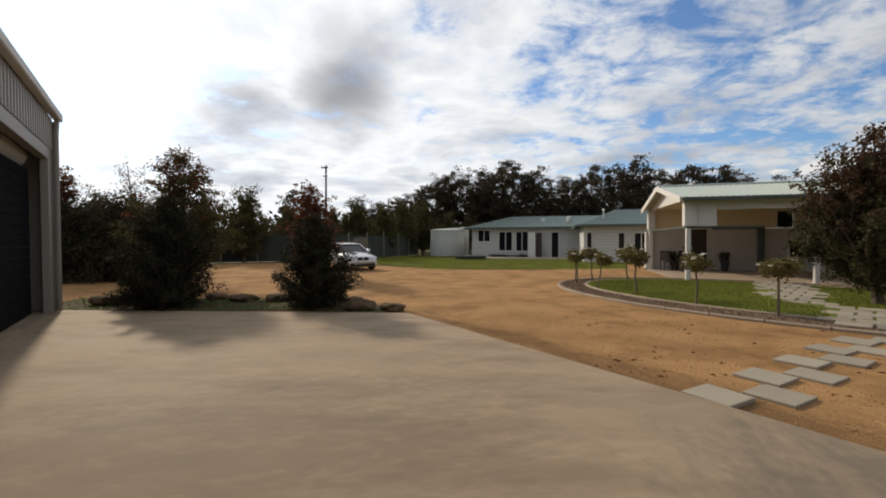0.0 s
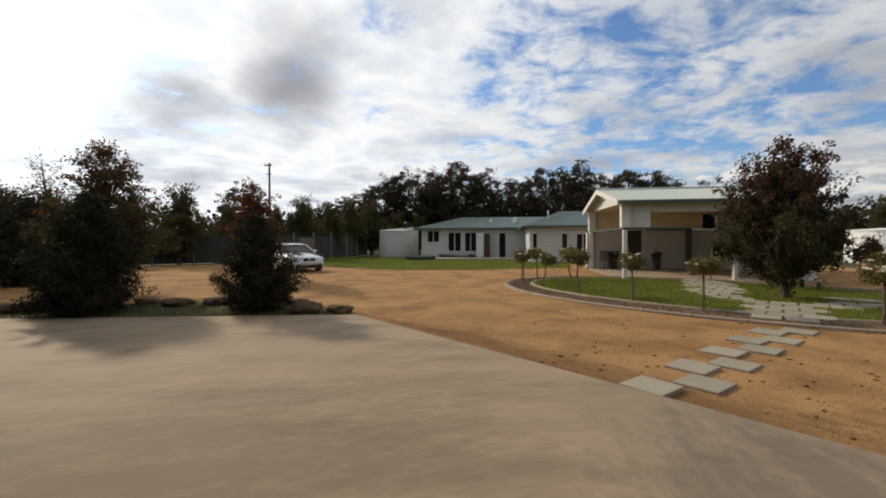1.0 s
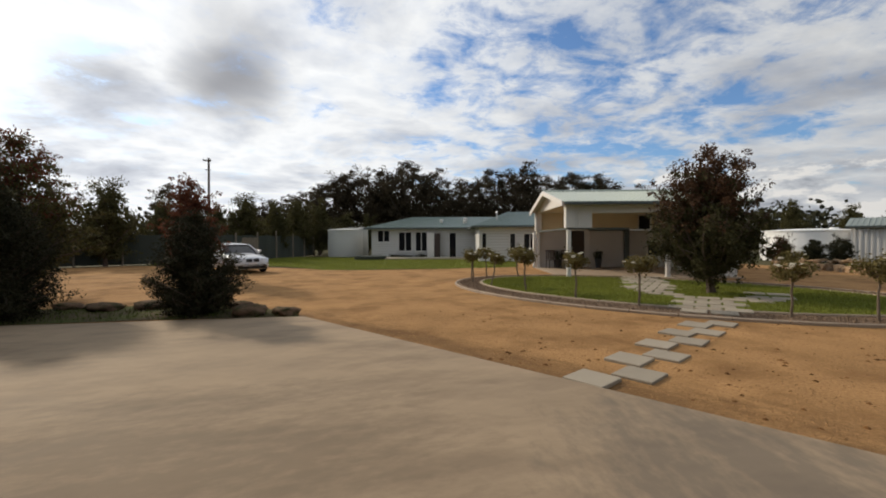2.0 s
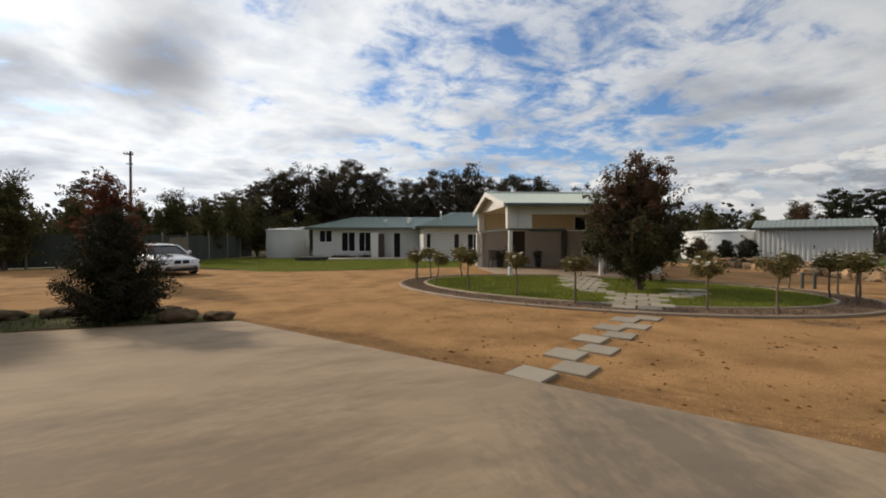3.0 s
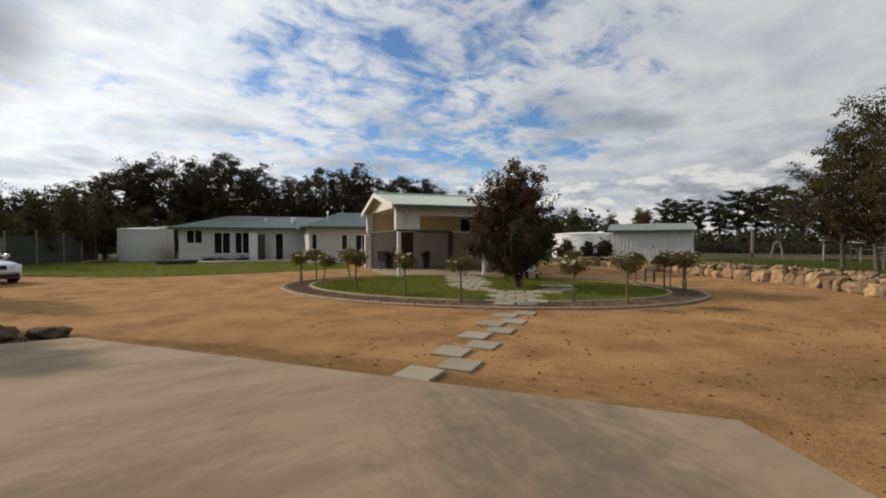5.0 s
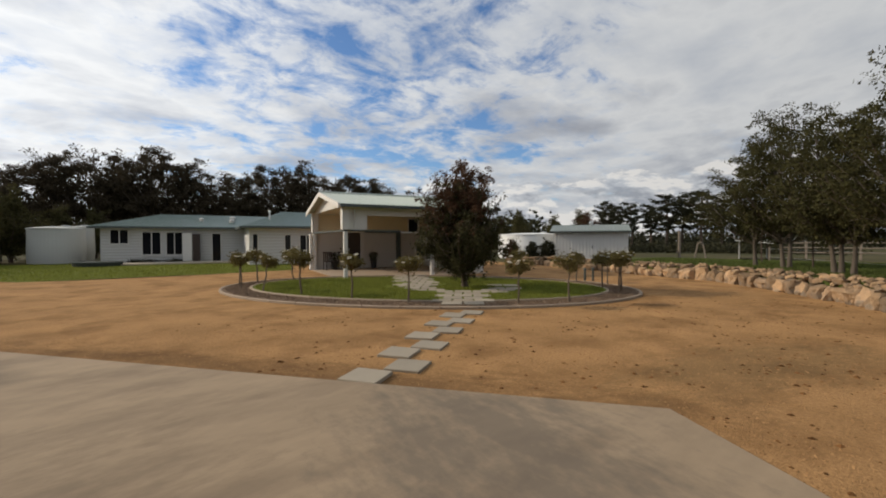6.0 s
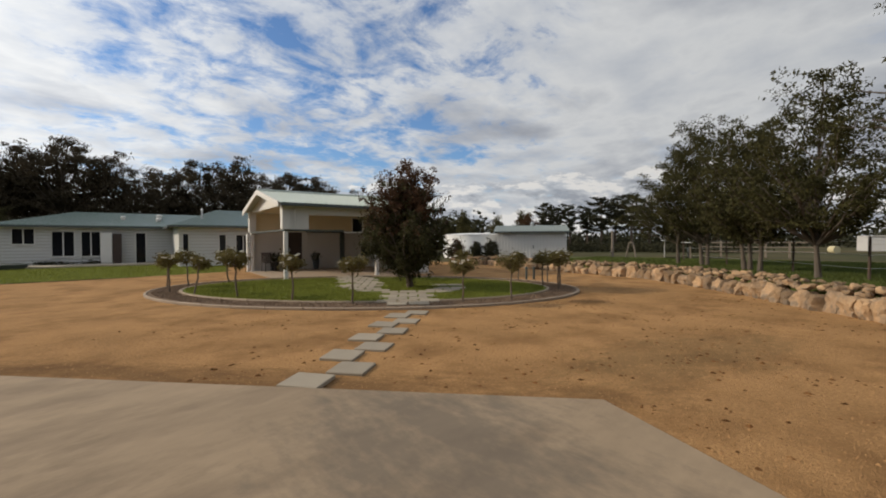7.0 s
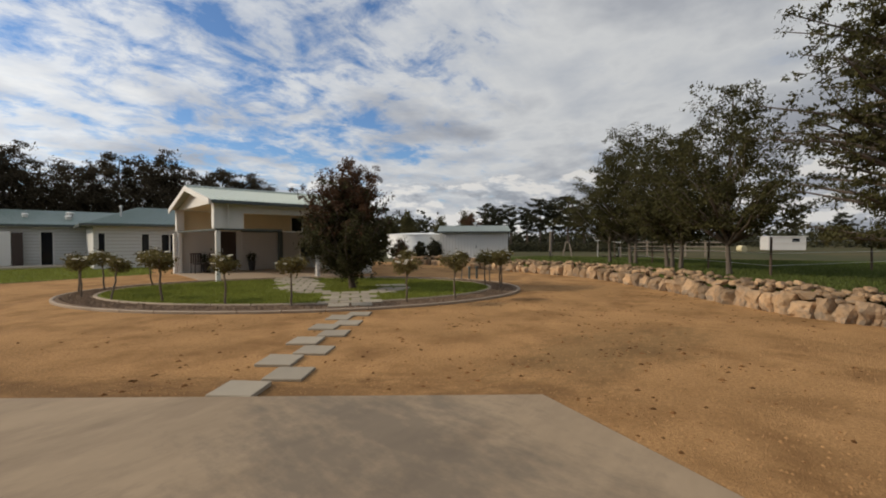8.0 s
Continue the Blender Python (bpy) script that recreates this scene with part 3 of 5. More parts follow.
def boards(bm, u0, u1, v, z0, z1, face=-1, step=0.16, holes=()):
    """Lapped boards on a wall along u at v, spaced so the wall behind shows as lap shadow; holes are (u0, u1, z0, z1).
    """
    z = z0
    while z < z1 - 1e-4:
        ze = min(z + step, z1)
        cuts = [(u0, u1)]
        for h0, h1, hz0, hz1 in holes:
            if hz0 < (z + ze) / 2 < hz1:
                nxt = []
                for a, b in cuts:
                    if h1 <= a or h0 >= b:
                        nxt.append((a, b))
                    else:
                        if h0 > a:
                            nxt.append((a, h0))
                        if h1 < b:
                            nxt.append((h1, b))
                cuts = nxt
        for a, b in cuts:
            lo, hi = v + face * 0.034, v + face * 0.006
            vs = [bm.verts.new(c) for c in ((a, lo, z), (b, lo, z), (b, hi, z + (ze - z) * 0.74), (a, hi, z + (ze - z) * 0.74), (a, v, z), (b, v, z))]
            bm.faces.new(vs[:4])
            bm.faces.new((vs[4], vs[5], vs[1], vs[0]))
        z = ze


def wall_u(name, u0, u1, v0, v1, z0, z1, mat, parent, holes=(), label="", lapped=False):
    """A wall along u with its openings cut through."""
    bm = fresh()
    us = sorted({u0, u1, *[h for q in holes for h in q[:2]]})
    zs = sorted({z0, z1, *[h for q in holes for h in q[2:]]})
    for a, b in zip(us, us[1:]):
        for c, d in zip(zs, zs[1:]):
            if any(h[0] <= a and b <= h[1] and h[2] <= c and d <= h[3] for h in holes):
                continue
            box(bm, (a, v0, c), (b, v1, d))
    if not lapped:
        return part(name, bm, mat, parent, label)
    # grey backing left bare between boards, its colour standing for shadow under the laps
    ob = part(name, bm, GREY_WALL, parent, label)
    lap = fresh()
    boards(lap, u0, u1, v0, z0, z1, -1, 0.20, holes)
    part("cladding", lap, mat, ob)
    return ob


def window(u0, u1, v, z0, z1, parent, leaves_n=2, frame_mat=None, label="dark window with a pale frame"):
    """A framed window: frame with mullions, sill and panes."""
    fm = frame_mat or WHITE
    w = fresh()
    t = 0.045
    box(w, (u0 - t, v - 0.05, z0 - t), (u1 + t, v + 0.10, z0))
    box(w, (u0 - t, v - 0.05, z1), (u1 + t, v + 0.10, z1 + t))
    box(w, (u0 - t, v - 0.05, z0), (u0, v + 0.10, z1))
    box(w, (u1, v - 0.05, z0), (u1 + t, v + 0.10, z1))
    for i in range(1, leaves_n):
        c = u0 + (u1 - u0) * i / leaves_n
        box(w, (c - 0.03, v - 0.02, z0), (c + 0.03, v + 0.08, z1))
    ob = part("window", w, fm, parent, label)
    part("sill", boxed((u0 - 0.08, v - 0.10, z0 - t - 0.04), (u1 + 0.08, v - 0.035, z0 - t), 0.006), fm, ob)
    for i in range(leaves_n):
        a, b = u0 + (u1 - u0) * i / leaves_n, u0 + (u1 - u0) * (i + 1) / leaves_n
        part("pane", boxed((a + 0.01, v + 0.04, z0 + 0.005), (b - 0.01, v + 0.05, z1 - 0.005)), GLASS, ob)
    return ob


def ribbed(a, b, c, d, mat, name, parent, pitch=0.2, amp=0.025, thick=0.02, label=""):
    """Ribbed roof sheet over the corners a, b (eave) and d, c (ridge), ribs running up the slope."""
    a, b, c, d = Vector(a), Vector(b), Vector(c), Vector(d)
    nrm = (b - a).cross(d - a).normalized()
    if nrm.z < 0:
        nrm = -nrm
    bm = fresh()
    n = max(2, int((b - a).length / pitch))
    prev = None
    for i in range(n + 1):
        for f, h in ((0.0, 0), (0.62, 0), (0.72, amp), (0.90, amp)) if i < n else ((0.0, 0),):
            s = min((i + f) / n, 1.0)
            lo, hi = a.lerp(b, s) + nrm * h, d.lerp(c, s) + nrm * h
            row = (bm.verts.new(lo), bm.verts.new(hi), bm.verts.new(hi - nrm * (thick + h)), bm.verts.new(lo - nrm * (thick + h)))
            if prev:
                for k in range(4):
                    bm.faces.new((prev[k], row[k], row[(k + 1) % 4], prev[(k + 1) % 4]))
            prev = row
    return part(name, bm, mat, parent, label)


def fan(points, mat, name, parent, label="", thick=0.03):
    """A flat roof plane with any outline, of a sheet's thickness."""
    bm = fresh()
    ps = [Vector(p) for p in points]
    n = (ps[1] - ps[0]).cross(ps[2] - ps[0]).normalized()
    if n.z < 0:
        n = -n
    top = [bm.verts.new(p) for p in ps]
    low = [bm.verts.new(p - n * thick) for p in ps]
    bm.faces.new(top)
    bm.faces.new(low[::-1])
    for i in range(len(ps)):
        j = (i + 1) % len(ps)
        bm.faces.new((low[i], low[j], top[j], top[i]))
    return part(name, bm, mat, parent, label)


house = thing("house", "long white weatherboard farmhouse with green steel roof and tall porch", "house", HOUSE)

# low west wing
WV, WZ = 37.0, 2.58
win_w = [(-6.5, -5.5, 1.42, 2.36), (-4.66, -3.58, 0.62, 2.30), (-3.2, -2.24, 0.60, 2.26)]
wing_door = (-0.26, 0.28, 0.06, 2.14)
wall_u("wall", -7.05, 2.6, WV, WV + 0.2, 0.0, WZ, BOARD, house, [*win_w, wing_door], "white lapped weatherboard wall", True)
part("wall", boxed((-7.05, WV + 0.202, 0), (-6.85, WV + 8.0, WZ)), BOARD, house)
part("wall", boxed((-6.85, WV + 7.8, 0), (12.0, WV + 8.0, WZ)), BOARD, house)
for h in win_w:
    window(*h[:2], WV, *h[2:], house)
d = part("door", boxed((wing_door[0], WV + 0.05, 0.06), (wing_door[1], WV + 0.10, 2.14)), GLASS, house, "dark glazed door")
fr = fresh()
for a, b in (((-0.33, WV - 0.05, 0.05), (-0.265, WV + 0.06, 2.21)), ((0.285, WV - 0.05, 0.05), (0.35, WV + 0.06, 2.21)), ((-0.265, WV - 0.05, 2.145), (0.285, WV + 0.06, 2.21))):
    box(fr, a, b)
part("frame", fr, WHITE, d)
# privacy screen standing out from the wing, with a dark timber return
part("screen_wall", boxed((-2.18, WV - 0.62, 0.0), (-1.58, WV - 0.035, 2.16), 0.01), WHITE, house, "white boarded screen beside the windows")
part("timber_screen", boxed((-1.55, WV - 0.60, 0.0), (-1.05, WV - 0.52, 2.10), 0.01), DOOR_DARK, house, "dark timber slatted screen")
part("terrace", boxed((-6.2, WV - 3.6, 0.0), (1.2, WV - 0.9, 0.11), 0.01), PAVER, house, "pale concrete terrace strip")
# hipped roof of the wing
EZ, RZ = 2.62, 3.72
ribbed((-7.6 + 0.002, WV - 0.55, EZ), (2.4, WV - 0.55, EZ), (3.4, WV + 4.0, RZ), (-4.0, WV + 4.0, RZ), ROOF, "roof", house, 0.25, 0.03, label="green ribbed steel roof slope")
fan([(-7.6, WV + 8.5, EZ), (-7.6, WV - 0.55, EZ), (-4.0, WV + 4.0, RZ)], ROOF, "roof", house)
fan([(12.5, WV + 8.5, EZ), (-7.6, WV + 8.5, EZ), (-4.0, WV + 4.0, RZ), (12.5, WV + 4.0, RZ)], ROOF, "roof", house)
fan([(3.4, WV + 4.0, RZ - 0.01), (2.41, WV - 0.55, EZ), (12.5, WV - 0.55, EZ), (12.5, WV + 4.0, RZ - 0.01)], ROOF, "roof", house)
part("gutter", boxed((-7.66, WV - 0.66, EZ - 0.15), (2.0, WV - 0.56, EZ - 0.03), 0.01), TRIM, house, "dark gutter along the eave")
part("soffit", boxed((-7.5, WV - 0.54, EZ - 0.16), (2.2, WV - 0.04, EZ - 0.12)), WHITE, house)
for u, v, s in ((-1.0, WV + 1.6, 0.16), (1.2, WV + 2.4, 0.22), (1.1, WV + 1.2, 0.20)):
    zc = EZ + (v - WV + 0.55) * (RZ - EZ) / 4.55
    vt = fresh()
    tube(vt, (u, v, zc - 0.05), (u, v, zc + 0.16), s * 0.8, s * 0.8, 12)
    tube(vt, (u, v, zc + 0.16), (u, v, zc + 0.26), s * 1.3, s * 0.5, 12)
    part("roof_vent", vt, WHITE, house, "white roof vent")

# middle block, which stands forward of the wing
MV = 30.4
win_m = [(2.12, 2.40, 0.72, 2.06), (4.10, 4.46, 0.45, 1.97), (5.08, 5.92, 0.06, 1.95)]
wall_u("wall", 1.9, 12.0, MV, MV + 0.2, 0.0, 2.50, BOARD, house, win_m, "white lapped weatherboard wall", True)
part("wall", boxed((1.9, MV + 0.202, 0), (2.1, WV - 0.035, 2.50)), BOARD, house, "white side wall of the middle block")
for i, h in enumerate(win_m):
    window(*h[:2], MV, *h[2:], house, 2 if i == 2 else 1)
ribbed((1.40, MV - 0.5, 2.55), (12.0, MV - 0.5, 2.55), (12.0, MV + 3.3, 3.72), (4.3, MV + 3.3, 3.72), ROOF, "roof", house, 0.25, 0.03, label="green ribbed steel roof slope")
fan([(1.40, MV + 7.5, 2.55), (1.40, MV - 0.5, 2.55), (4.3, MV + 3.3, 3.72), (4.3, MV + 4.6, 3.72)], ROOF, "roof", house)
fan([(4.3, MV + 4.6, 3.72), (4.3, MV + 3.3, 3.72), (12.0, MV + 3.3, 3.72), (12.0, MV + 4.6, 3.72)], ROOF, "roof", house)
part("gutter", boxed((1.34, MV - 0.61, 2.40), (9.0, MV - 0.51, 2.53), 0.01), TRIM, house)
part("gutter", boxed((1.29, MV - 0.50, 2.40), (1.39, MV + 6.0, 2.53), 0.01), TRIM, house)
part("soffit", boxed((1.42, MV - 0.50, 2.40), (9.0, MV - 0.04, 2.44)), WHITE, house)
fl = fresh()
tube(fl, (3.25, MV + 1.0, 2.9), (3.25, MV + 1.0, 3.55), 0.05, 0.05, 8)
tube(fl, (3.25, MV + 1.0, 3.55), (3.25, MV + 1.0, 3.66), 0.09, 0.05, 8)
part("flue", fl, METAL, house, "slim metal flue")
hw = fresh()
box(hw, (4.55, MV - 0.40, 0.02), (5.0, MV - 0.04, 0.42), 0.03)
part("tap_box", hw, WHITE, house, "low white box against the wall")

# tall open porch: gable toward the drive, long side toward the garage
PV0, PV1, PU1 = 17.1, 23.4, 11.4
PE, PR, BEAM = 3.04, 3.80, 1.95
for u, v, zt in ((4.66, 17.16, PE), (4.66, 23.30, PE), (8.6, 17.2, PE)):
    c = fresh()
    box(c, (u - 0.075, v - 0.075, 0), (u + 0.075, v + 0.075, BEAM - 0.01), 0.012)
    tone = WHITE if u < 5 else GREY_WALL
    post = part("post", c, tone, house, "square white porch post" if u < 5 else "square grey porch post")
    part("post_foot", boxed((u - 0.095, v - 0.095, 0.0), (u + 0.095, v + 0.095, 0.08), 0.01), tone, post)
for i in range(12):
    part("corner_block", boxed((4.42, 23.30 + (0.0 if i % 2 else 0.05), 0.16 * i), (4.54, 23.62, 0.16 * i + 0.15), 0.008), WHITE, house)
for u, v in ((4.66, 17.16), (4.66, 23.30)):
    part("upper_post", boxed((u - 0.16, v - 0.16, BEAM + 0.062), (u + 0.16, v + 0.16, PE), 0.012), WHITE, house)
part("beam", boxed((4.60, 17.06, BEAM - 0.008), (7.0, 17.26, BEAM + 0.06), 0.008), TRIM, house, "dark tie beam")
part("beam", boxed((4.60, 17.262, BEAM - 0.008), (4.72, 23.20, BEAM + 0.06), 0.008), TRIM, house)
part("ledge", boxed((7.08, 17.10, BEAM - 0.055), (PU1, 17.24, BEAM - 0.012), 0.01), GREY_WALL, house, "grey ledge beside the porch opening")
part("side_panel", boxed((4.825, 17.08, BEAM + 0.062), (5.55, 17.22, PE), 0.005), WHITE, house, "white upper cladding panel")
part("side_panel", boxed((5.552, 17.08, 2.60), (11.4, 17.22, PE), 0.005), WHITE, house)
# gable infill
gb = fresh()
gm = (PV0 + PV1) / 2
gz = 2.98
vs = [gb.verts.new((4.62, v, z)) for v, z in ((PV0 - 0.1, gz), (PV1 + 0.1, gz), (PV1 + 0.1, PE), (gm, PR - 0.06), (PV0 - 0.1, PE))]
ws = [gb.verts.new((4.74, v, z)) for v, z in ((PV0 - 0.1, gz), (PV1 + 0.1, gz), (PV1 + 0.1, PE), (gm, PR - 0.06), (PV0 - 0.1, PE))]
gb.faces.new(vs)
gb.faces.new(ws[::-1])
for i in range(5):
    gb.faces.new((vs[i], vs[(i + 1) % 5], ws[(i + 1) % 5], ws[i]))
part("gable", gb, WHITE, house, "white boarded gable")
# roof
ribbed((4.3, PV0 - 0.45, PE - 0.02), (PU1 + 0.3, PV0 - 0.45, PE - 0.02), (PU1 + 0.3, gm, PR), (4.3, gm, PR), ROOF_PALE, "roof", house, 0.2, 0.028, label="pale green ribbed steel roof")
ribbed((PU1 + 0.3, PV1 + 0.12, PE - 0.02), (4.3, PV1 + 0.12, PE - 0.02), (4.3, gm, PR), (PU1 + 0.3, gm, PR), ROOF_PALE, "roof", house, 0.2, 0.028)
rc = fresh()
tube(rc, (4.28, gm, PR + 0.02), (PU1 + 0.32, gm, PR + 0.02), 0.06, 0.06, 8)
part("ridge_cap", rc, ROOF_PALE, house)
for v in (PV0 - 0.47, PV1 + 0.14):
    bg_ = fresh()
    vs = [(v, PE - 0.20), (v, PE + 0.01), (gm, PR + 0.03), (gm, PR - 0.18)]
    a_, b_ = [bg_.verts.new((4.24, *q)) for q in vs], [bg_.verts.new((4.285, *q)) for q in vs]
    bg_.faces.new(a_)
    bg_.faces.new(b_[::-1])
    for i in range(4):
        bg_.faces.new((a_[i], a_[(i + 1) % 4], b_[(i + 1) % 4], b_[i]))
    part("bargeboard", bg_, WHITE, house)
part("gutter", boxed((4.32, PV0 - 0.58, PE - 0.15), (PU1 + 0.3, PV0 - 0.47, PE - 0.03), 0.01), TRIM, house, "dark gutter along the porch eave")
part("ceiling", boxed((4.76, PV0 + 0.13, PE - 0.04), (PU1, PV1 - 0.01, PE - 0.005)), CREAM, house)
dp = fresh()
tube(dp, (5.0, 17.02, 2.1), (5.0, 17.02, 2.92), 0.035, 0.035, 8)
part("downpipe", dp, WHITE, house)
# porch back wall with a dark doorway
pd = (6.45, 7.2, 0.08, 2.02)
up_win, low_win = (10.10, 10.75, 2.10, 2.84), (10.6, 11.6, 0.68, 1.44)
wall_u("wall", 4.60, 15.5, PV1, PV1 + 0.2, 0.0, 2.06, GREY_WALL, house, [pd, low_win], "grey rendered lower wall of the porch")
wall_u("wall", 4.60, 15.5, PV1, PV1 + 0.2, 2.062, PE - 0.05, CREAM, house, [up_win], "cream upper wall of the porch")
part("string_course", boxed((7.4, PV1 - 0.10, 2.02), (9.3, PV1 - 0.004, 2.12), 0.01), TRIM, house, "dark string course on the porch wall")
part("pilaster", boxed((9.32, PV1 - 0.16, 0.036), (9.56, PV1 - 0.004, 2.14), 0.012), TRIM, house, "dark pilaster against the porch wall")
for i in range(9):
    part("door_panel", boxed((7.45, PV1 - 0.035, 0.05 + i * 0.215), (9.25, PV1 - 0.004, 0.05 + i * 0.215 + 0.207), 0.006), GREY_WALL, house)
d2 = part("door", boxed((pd[0], PV1 + 0.08, pd[2]), (pd[1], PV1 + 0.13, pd[3])), DOOR_DARK, house, "dark timber entrance door")
part("handle", boxed((pd[0] + 0.08, PV1 + 0.03, 1.0), (pd[0] + 0.11, PV1 + 0.078, 1.18), 0.005), METAL, d2)
part("floor", boxed((4.45, 16.9, 0.0), (PU1, PV1 - 0.002, 0.035), 0.006), KERB, house, "concrete porch floor")
window(*up_win[:2], PV1, *up_win[2:], house, 1)
window(*low_win[:2], PV1, *low_win[2:], house, 1)
part("wall", boxed((PU1 - 0.2, 17.3, 0.036), (PU1, PV1 - 0.004, PE - 0.045)), WHITE, house)

# garage beside the apron
GA, GD = Vector((-8.62, 9.44, 0)), Vector((0.565, -0.825, 0)).normalized()
GARAGE = Matrix.Translation(GA) @ pose(0, 0, 0, 0, 0, math.degrees(math.atan2(GD.y, GD.x)))
garage = thing("garage", "tall steel-clad garage with an open roller-door bay", "garage", GARAGE)


def clad(bm, x0, x1, y, z0, z1, pitch=0.19, d=0.03, face=1):
    """Ribbed wall cladding facing +y."""
    n = max(1, round((x1 - x0) / pitch))
    prof = []
    for i in range(n):
        s = x0 + (x1 - x0) * i / n
        w = (x1 - x0) / n
        prof += [(s, 0), (s + w * 0.45, 0), (s + w * 0.55, d), (s + w * 0.9, d)]
    prof.append((x1, 0))
    low = [bm.verts.new((x, y + face * q, z0)) for x, q in prof]
    top = [bm.verts.new((x, y + face * q, z1)) for x, q in prof]
    for i in range(len(prof) - 1):
        bm.faces.new((low[i], low[i + 1], top[i + 1], top[i]))
    return bm


GZ, GL = 4.35, 21.0
part("corner_post", boxed((0.0, -0.14, 0.0), (0.30, 0.0, 3.62), 0.008), GARAGE_STEEL, garage)
part("corner_flashing", boxed((-0.06, -0.10, 0.0), (-0.002, 0.06, GZ - 0.15), 0.008), GARAGE_STEEL, garage)
b = fresh()
box(b, (0.0, -0.14, 3.62), (GL, -0.02, GZ - 0.08))
clad(b, 0.0, GL, 0.0, 3.55, GZ - 0.10)
part("fascia_cladding", b, GARAGE_STEEL, garage, "ribbed steel cladding above the door bays")
part("lintel", boxed((0.302, -0.16, 3.30), (GL, 0.012, 3.545), 0.01), GARAGE_STEEL, garage, "folded steel door lintel")
part("jamb", boxed((0.302, -0.12, 0.04), (0.55, 0.02, 3.298), 0.01), GARAGE_STEEL, garage)
for x in (7.2, 14.0):
    b = fresh()
    box(b, (x, -0.14, 0.04), (x + 0.8, -0.02, 3.298))
    clad(b, x, x + 0.8, 0.0, 0.04, 3.298)
    part("pier", b, GARAGE_STEEL, garage)
part("gutter", boxed((-0.25, 0.02, GZ - 0.10), (GL, 0.17, GZ + 0.07), 0.02), WHITE, garage, "pale square gutter along the eave")
dpipe = fresh()
tube(dpipe, (0.10, 0.09, 0.05), (0.10, 0.09, GZ - 0.5), 0.05, 0.05, 10)
tube(dpipe, (0.10, 0.09, GZ - 0.5), (0.02, 0.10, GZ - 0.12), 0.05, 0.05, 10)
part("downpipe", dpipe, GARAGE_STEEL, garage, "round steel downpipe at the corner")
part("roof", prism([(-0.3, -9.0), (GL, -9.0), (GL, 0.06), (-0.3, 0.06)], GZ + 0.072, GZ + 0.11), SHED_STEEL, garage)
b = fresh()
box(b, (0.0, -9.0, 0.0), (0.12, -0.142, GZ - 0.02))
part("end_wall", b, GARAGE_STEEL, garage)
part("back_wall", boxed((0.0, -9.12, 0.0), (GL, -9.0, GZ)), BAY_SHADE, garage)
part("far_wall", boxed((GL - 0.12, -8.99, 0.0), (GL, -0.142, GZ - 0.02)), GARAGE_STEEL, garage)
part("floor", boxed((0.121, -8.99, 0.0), (GL - 0.121, -0.05, 0.055), 0.004), CONCRETE, garage)
rd = fresh()
tube(rd, (0.56, -0.55, 3.32), (7.1, -0.55, 3.32), 0.26, 0.26, 14)
part("roller_door", rd, WHITE, garage, "rolled-up pale roller door")
# added slats across the open bay, their near-black colour standing for interior shade
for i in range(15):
    part("door_slat", boxed((0.56, -0.32, 0.055 + i * 0.2), (7.15, -0.29, 0.055 + i * 0.2 + 0.192), 0.004), BAY_SHADE, garage)

# white steel shed beyond the island
SL, SR = Vector(polar(57.15, 36)), Vector(polar(66.1, 36))
sd = (SR - SL)
SHED = Matrix.Translation(SL) @ pose(0, 0, 0, 0, 0, math.degrees(math.atan2(sd.y, sd.x)))
shed = thing("shed", "white corrugated steel shed with a low gable roof", "shed", SHED)
SW = sd.length
b = fresh()
box(b, (0, 0, 0), (SW, 4.5, 2.28))
clad(b, 0, SW, -0.006, 0, 2.28, 0.25, 0.02, -1)
part("wall", b, SHED_STEEL, shed)
ribbed((-0.25, -0.3, 2.30), (SW + 0.2, -0.3, 2.30), (SW + 0.2, 2.3, 2.85), (-0.25, 2.3, 2.85), SHED_ROOF, "roof", shed, 0.25, 0.03)
ribbed((SW + 0.2, 4.9, 2.30), (-0.25, 4.9, 2.30), (-0.25, 2.3, 2.85), (SW + 0.2, 2.3, 2.85), SHED_ROOF, "roof", shed, 0.25, 0.03)
part("gutter", boxed((-0.25, -0.42, 2.18), (SW + 0.2, -0.31, 2.30), 0.01), TRIM, shed)
part("door_track", boxed((2.0, -0.09, 2.02), (3.6, -0.035, 2.07)), METAL, shed)
part("door_handle", boxed((2.95, -0.10, 0.9), (3.02, -0.035, 1.15), 0.01), TRIM, shed)
vt = fresh()
tube(vt, (2.9, 2.0, 2.75), (2.9, 2.0, 3.0), 0.12, 0.12, 10)
tube(vt, (2.9, 2.0, 3.0), (2.9, 2.0, 3.15), 0.22, 0.08, 10)
part("roof_vent", vt, METAL, shed)


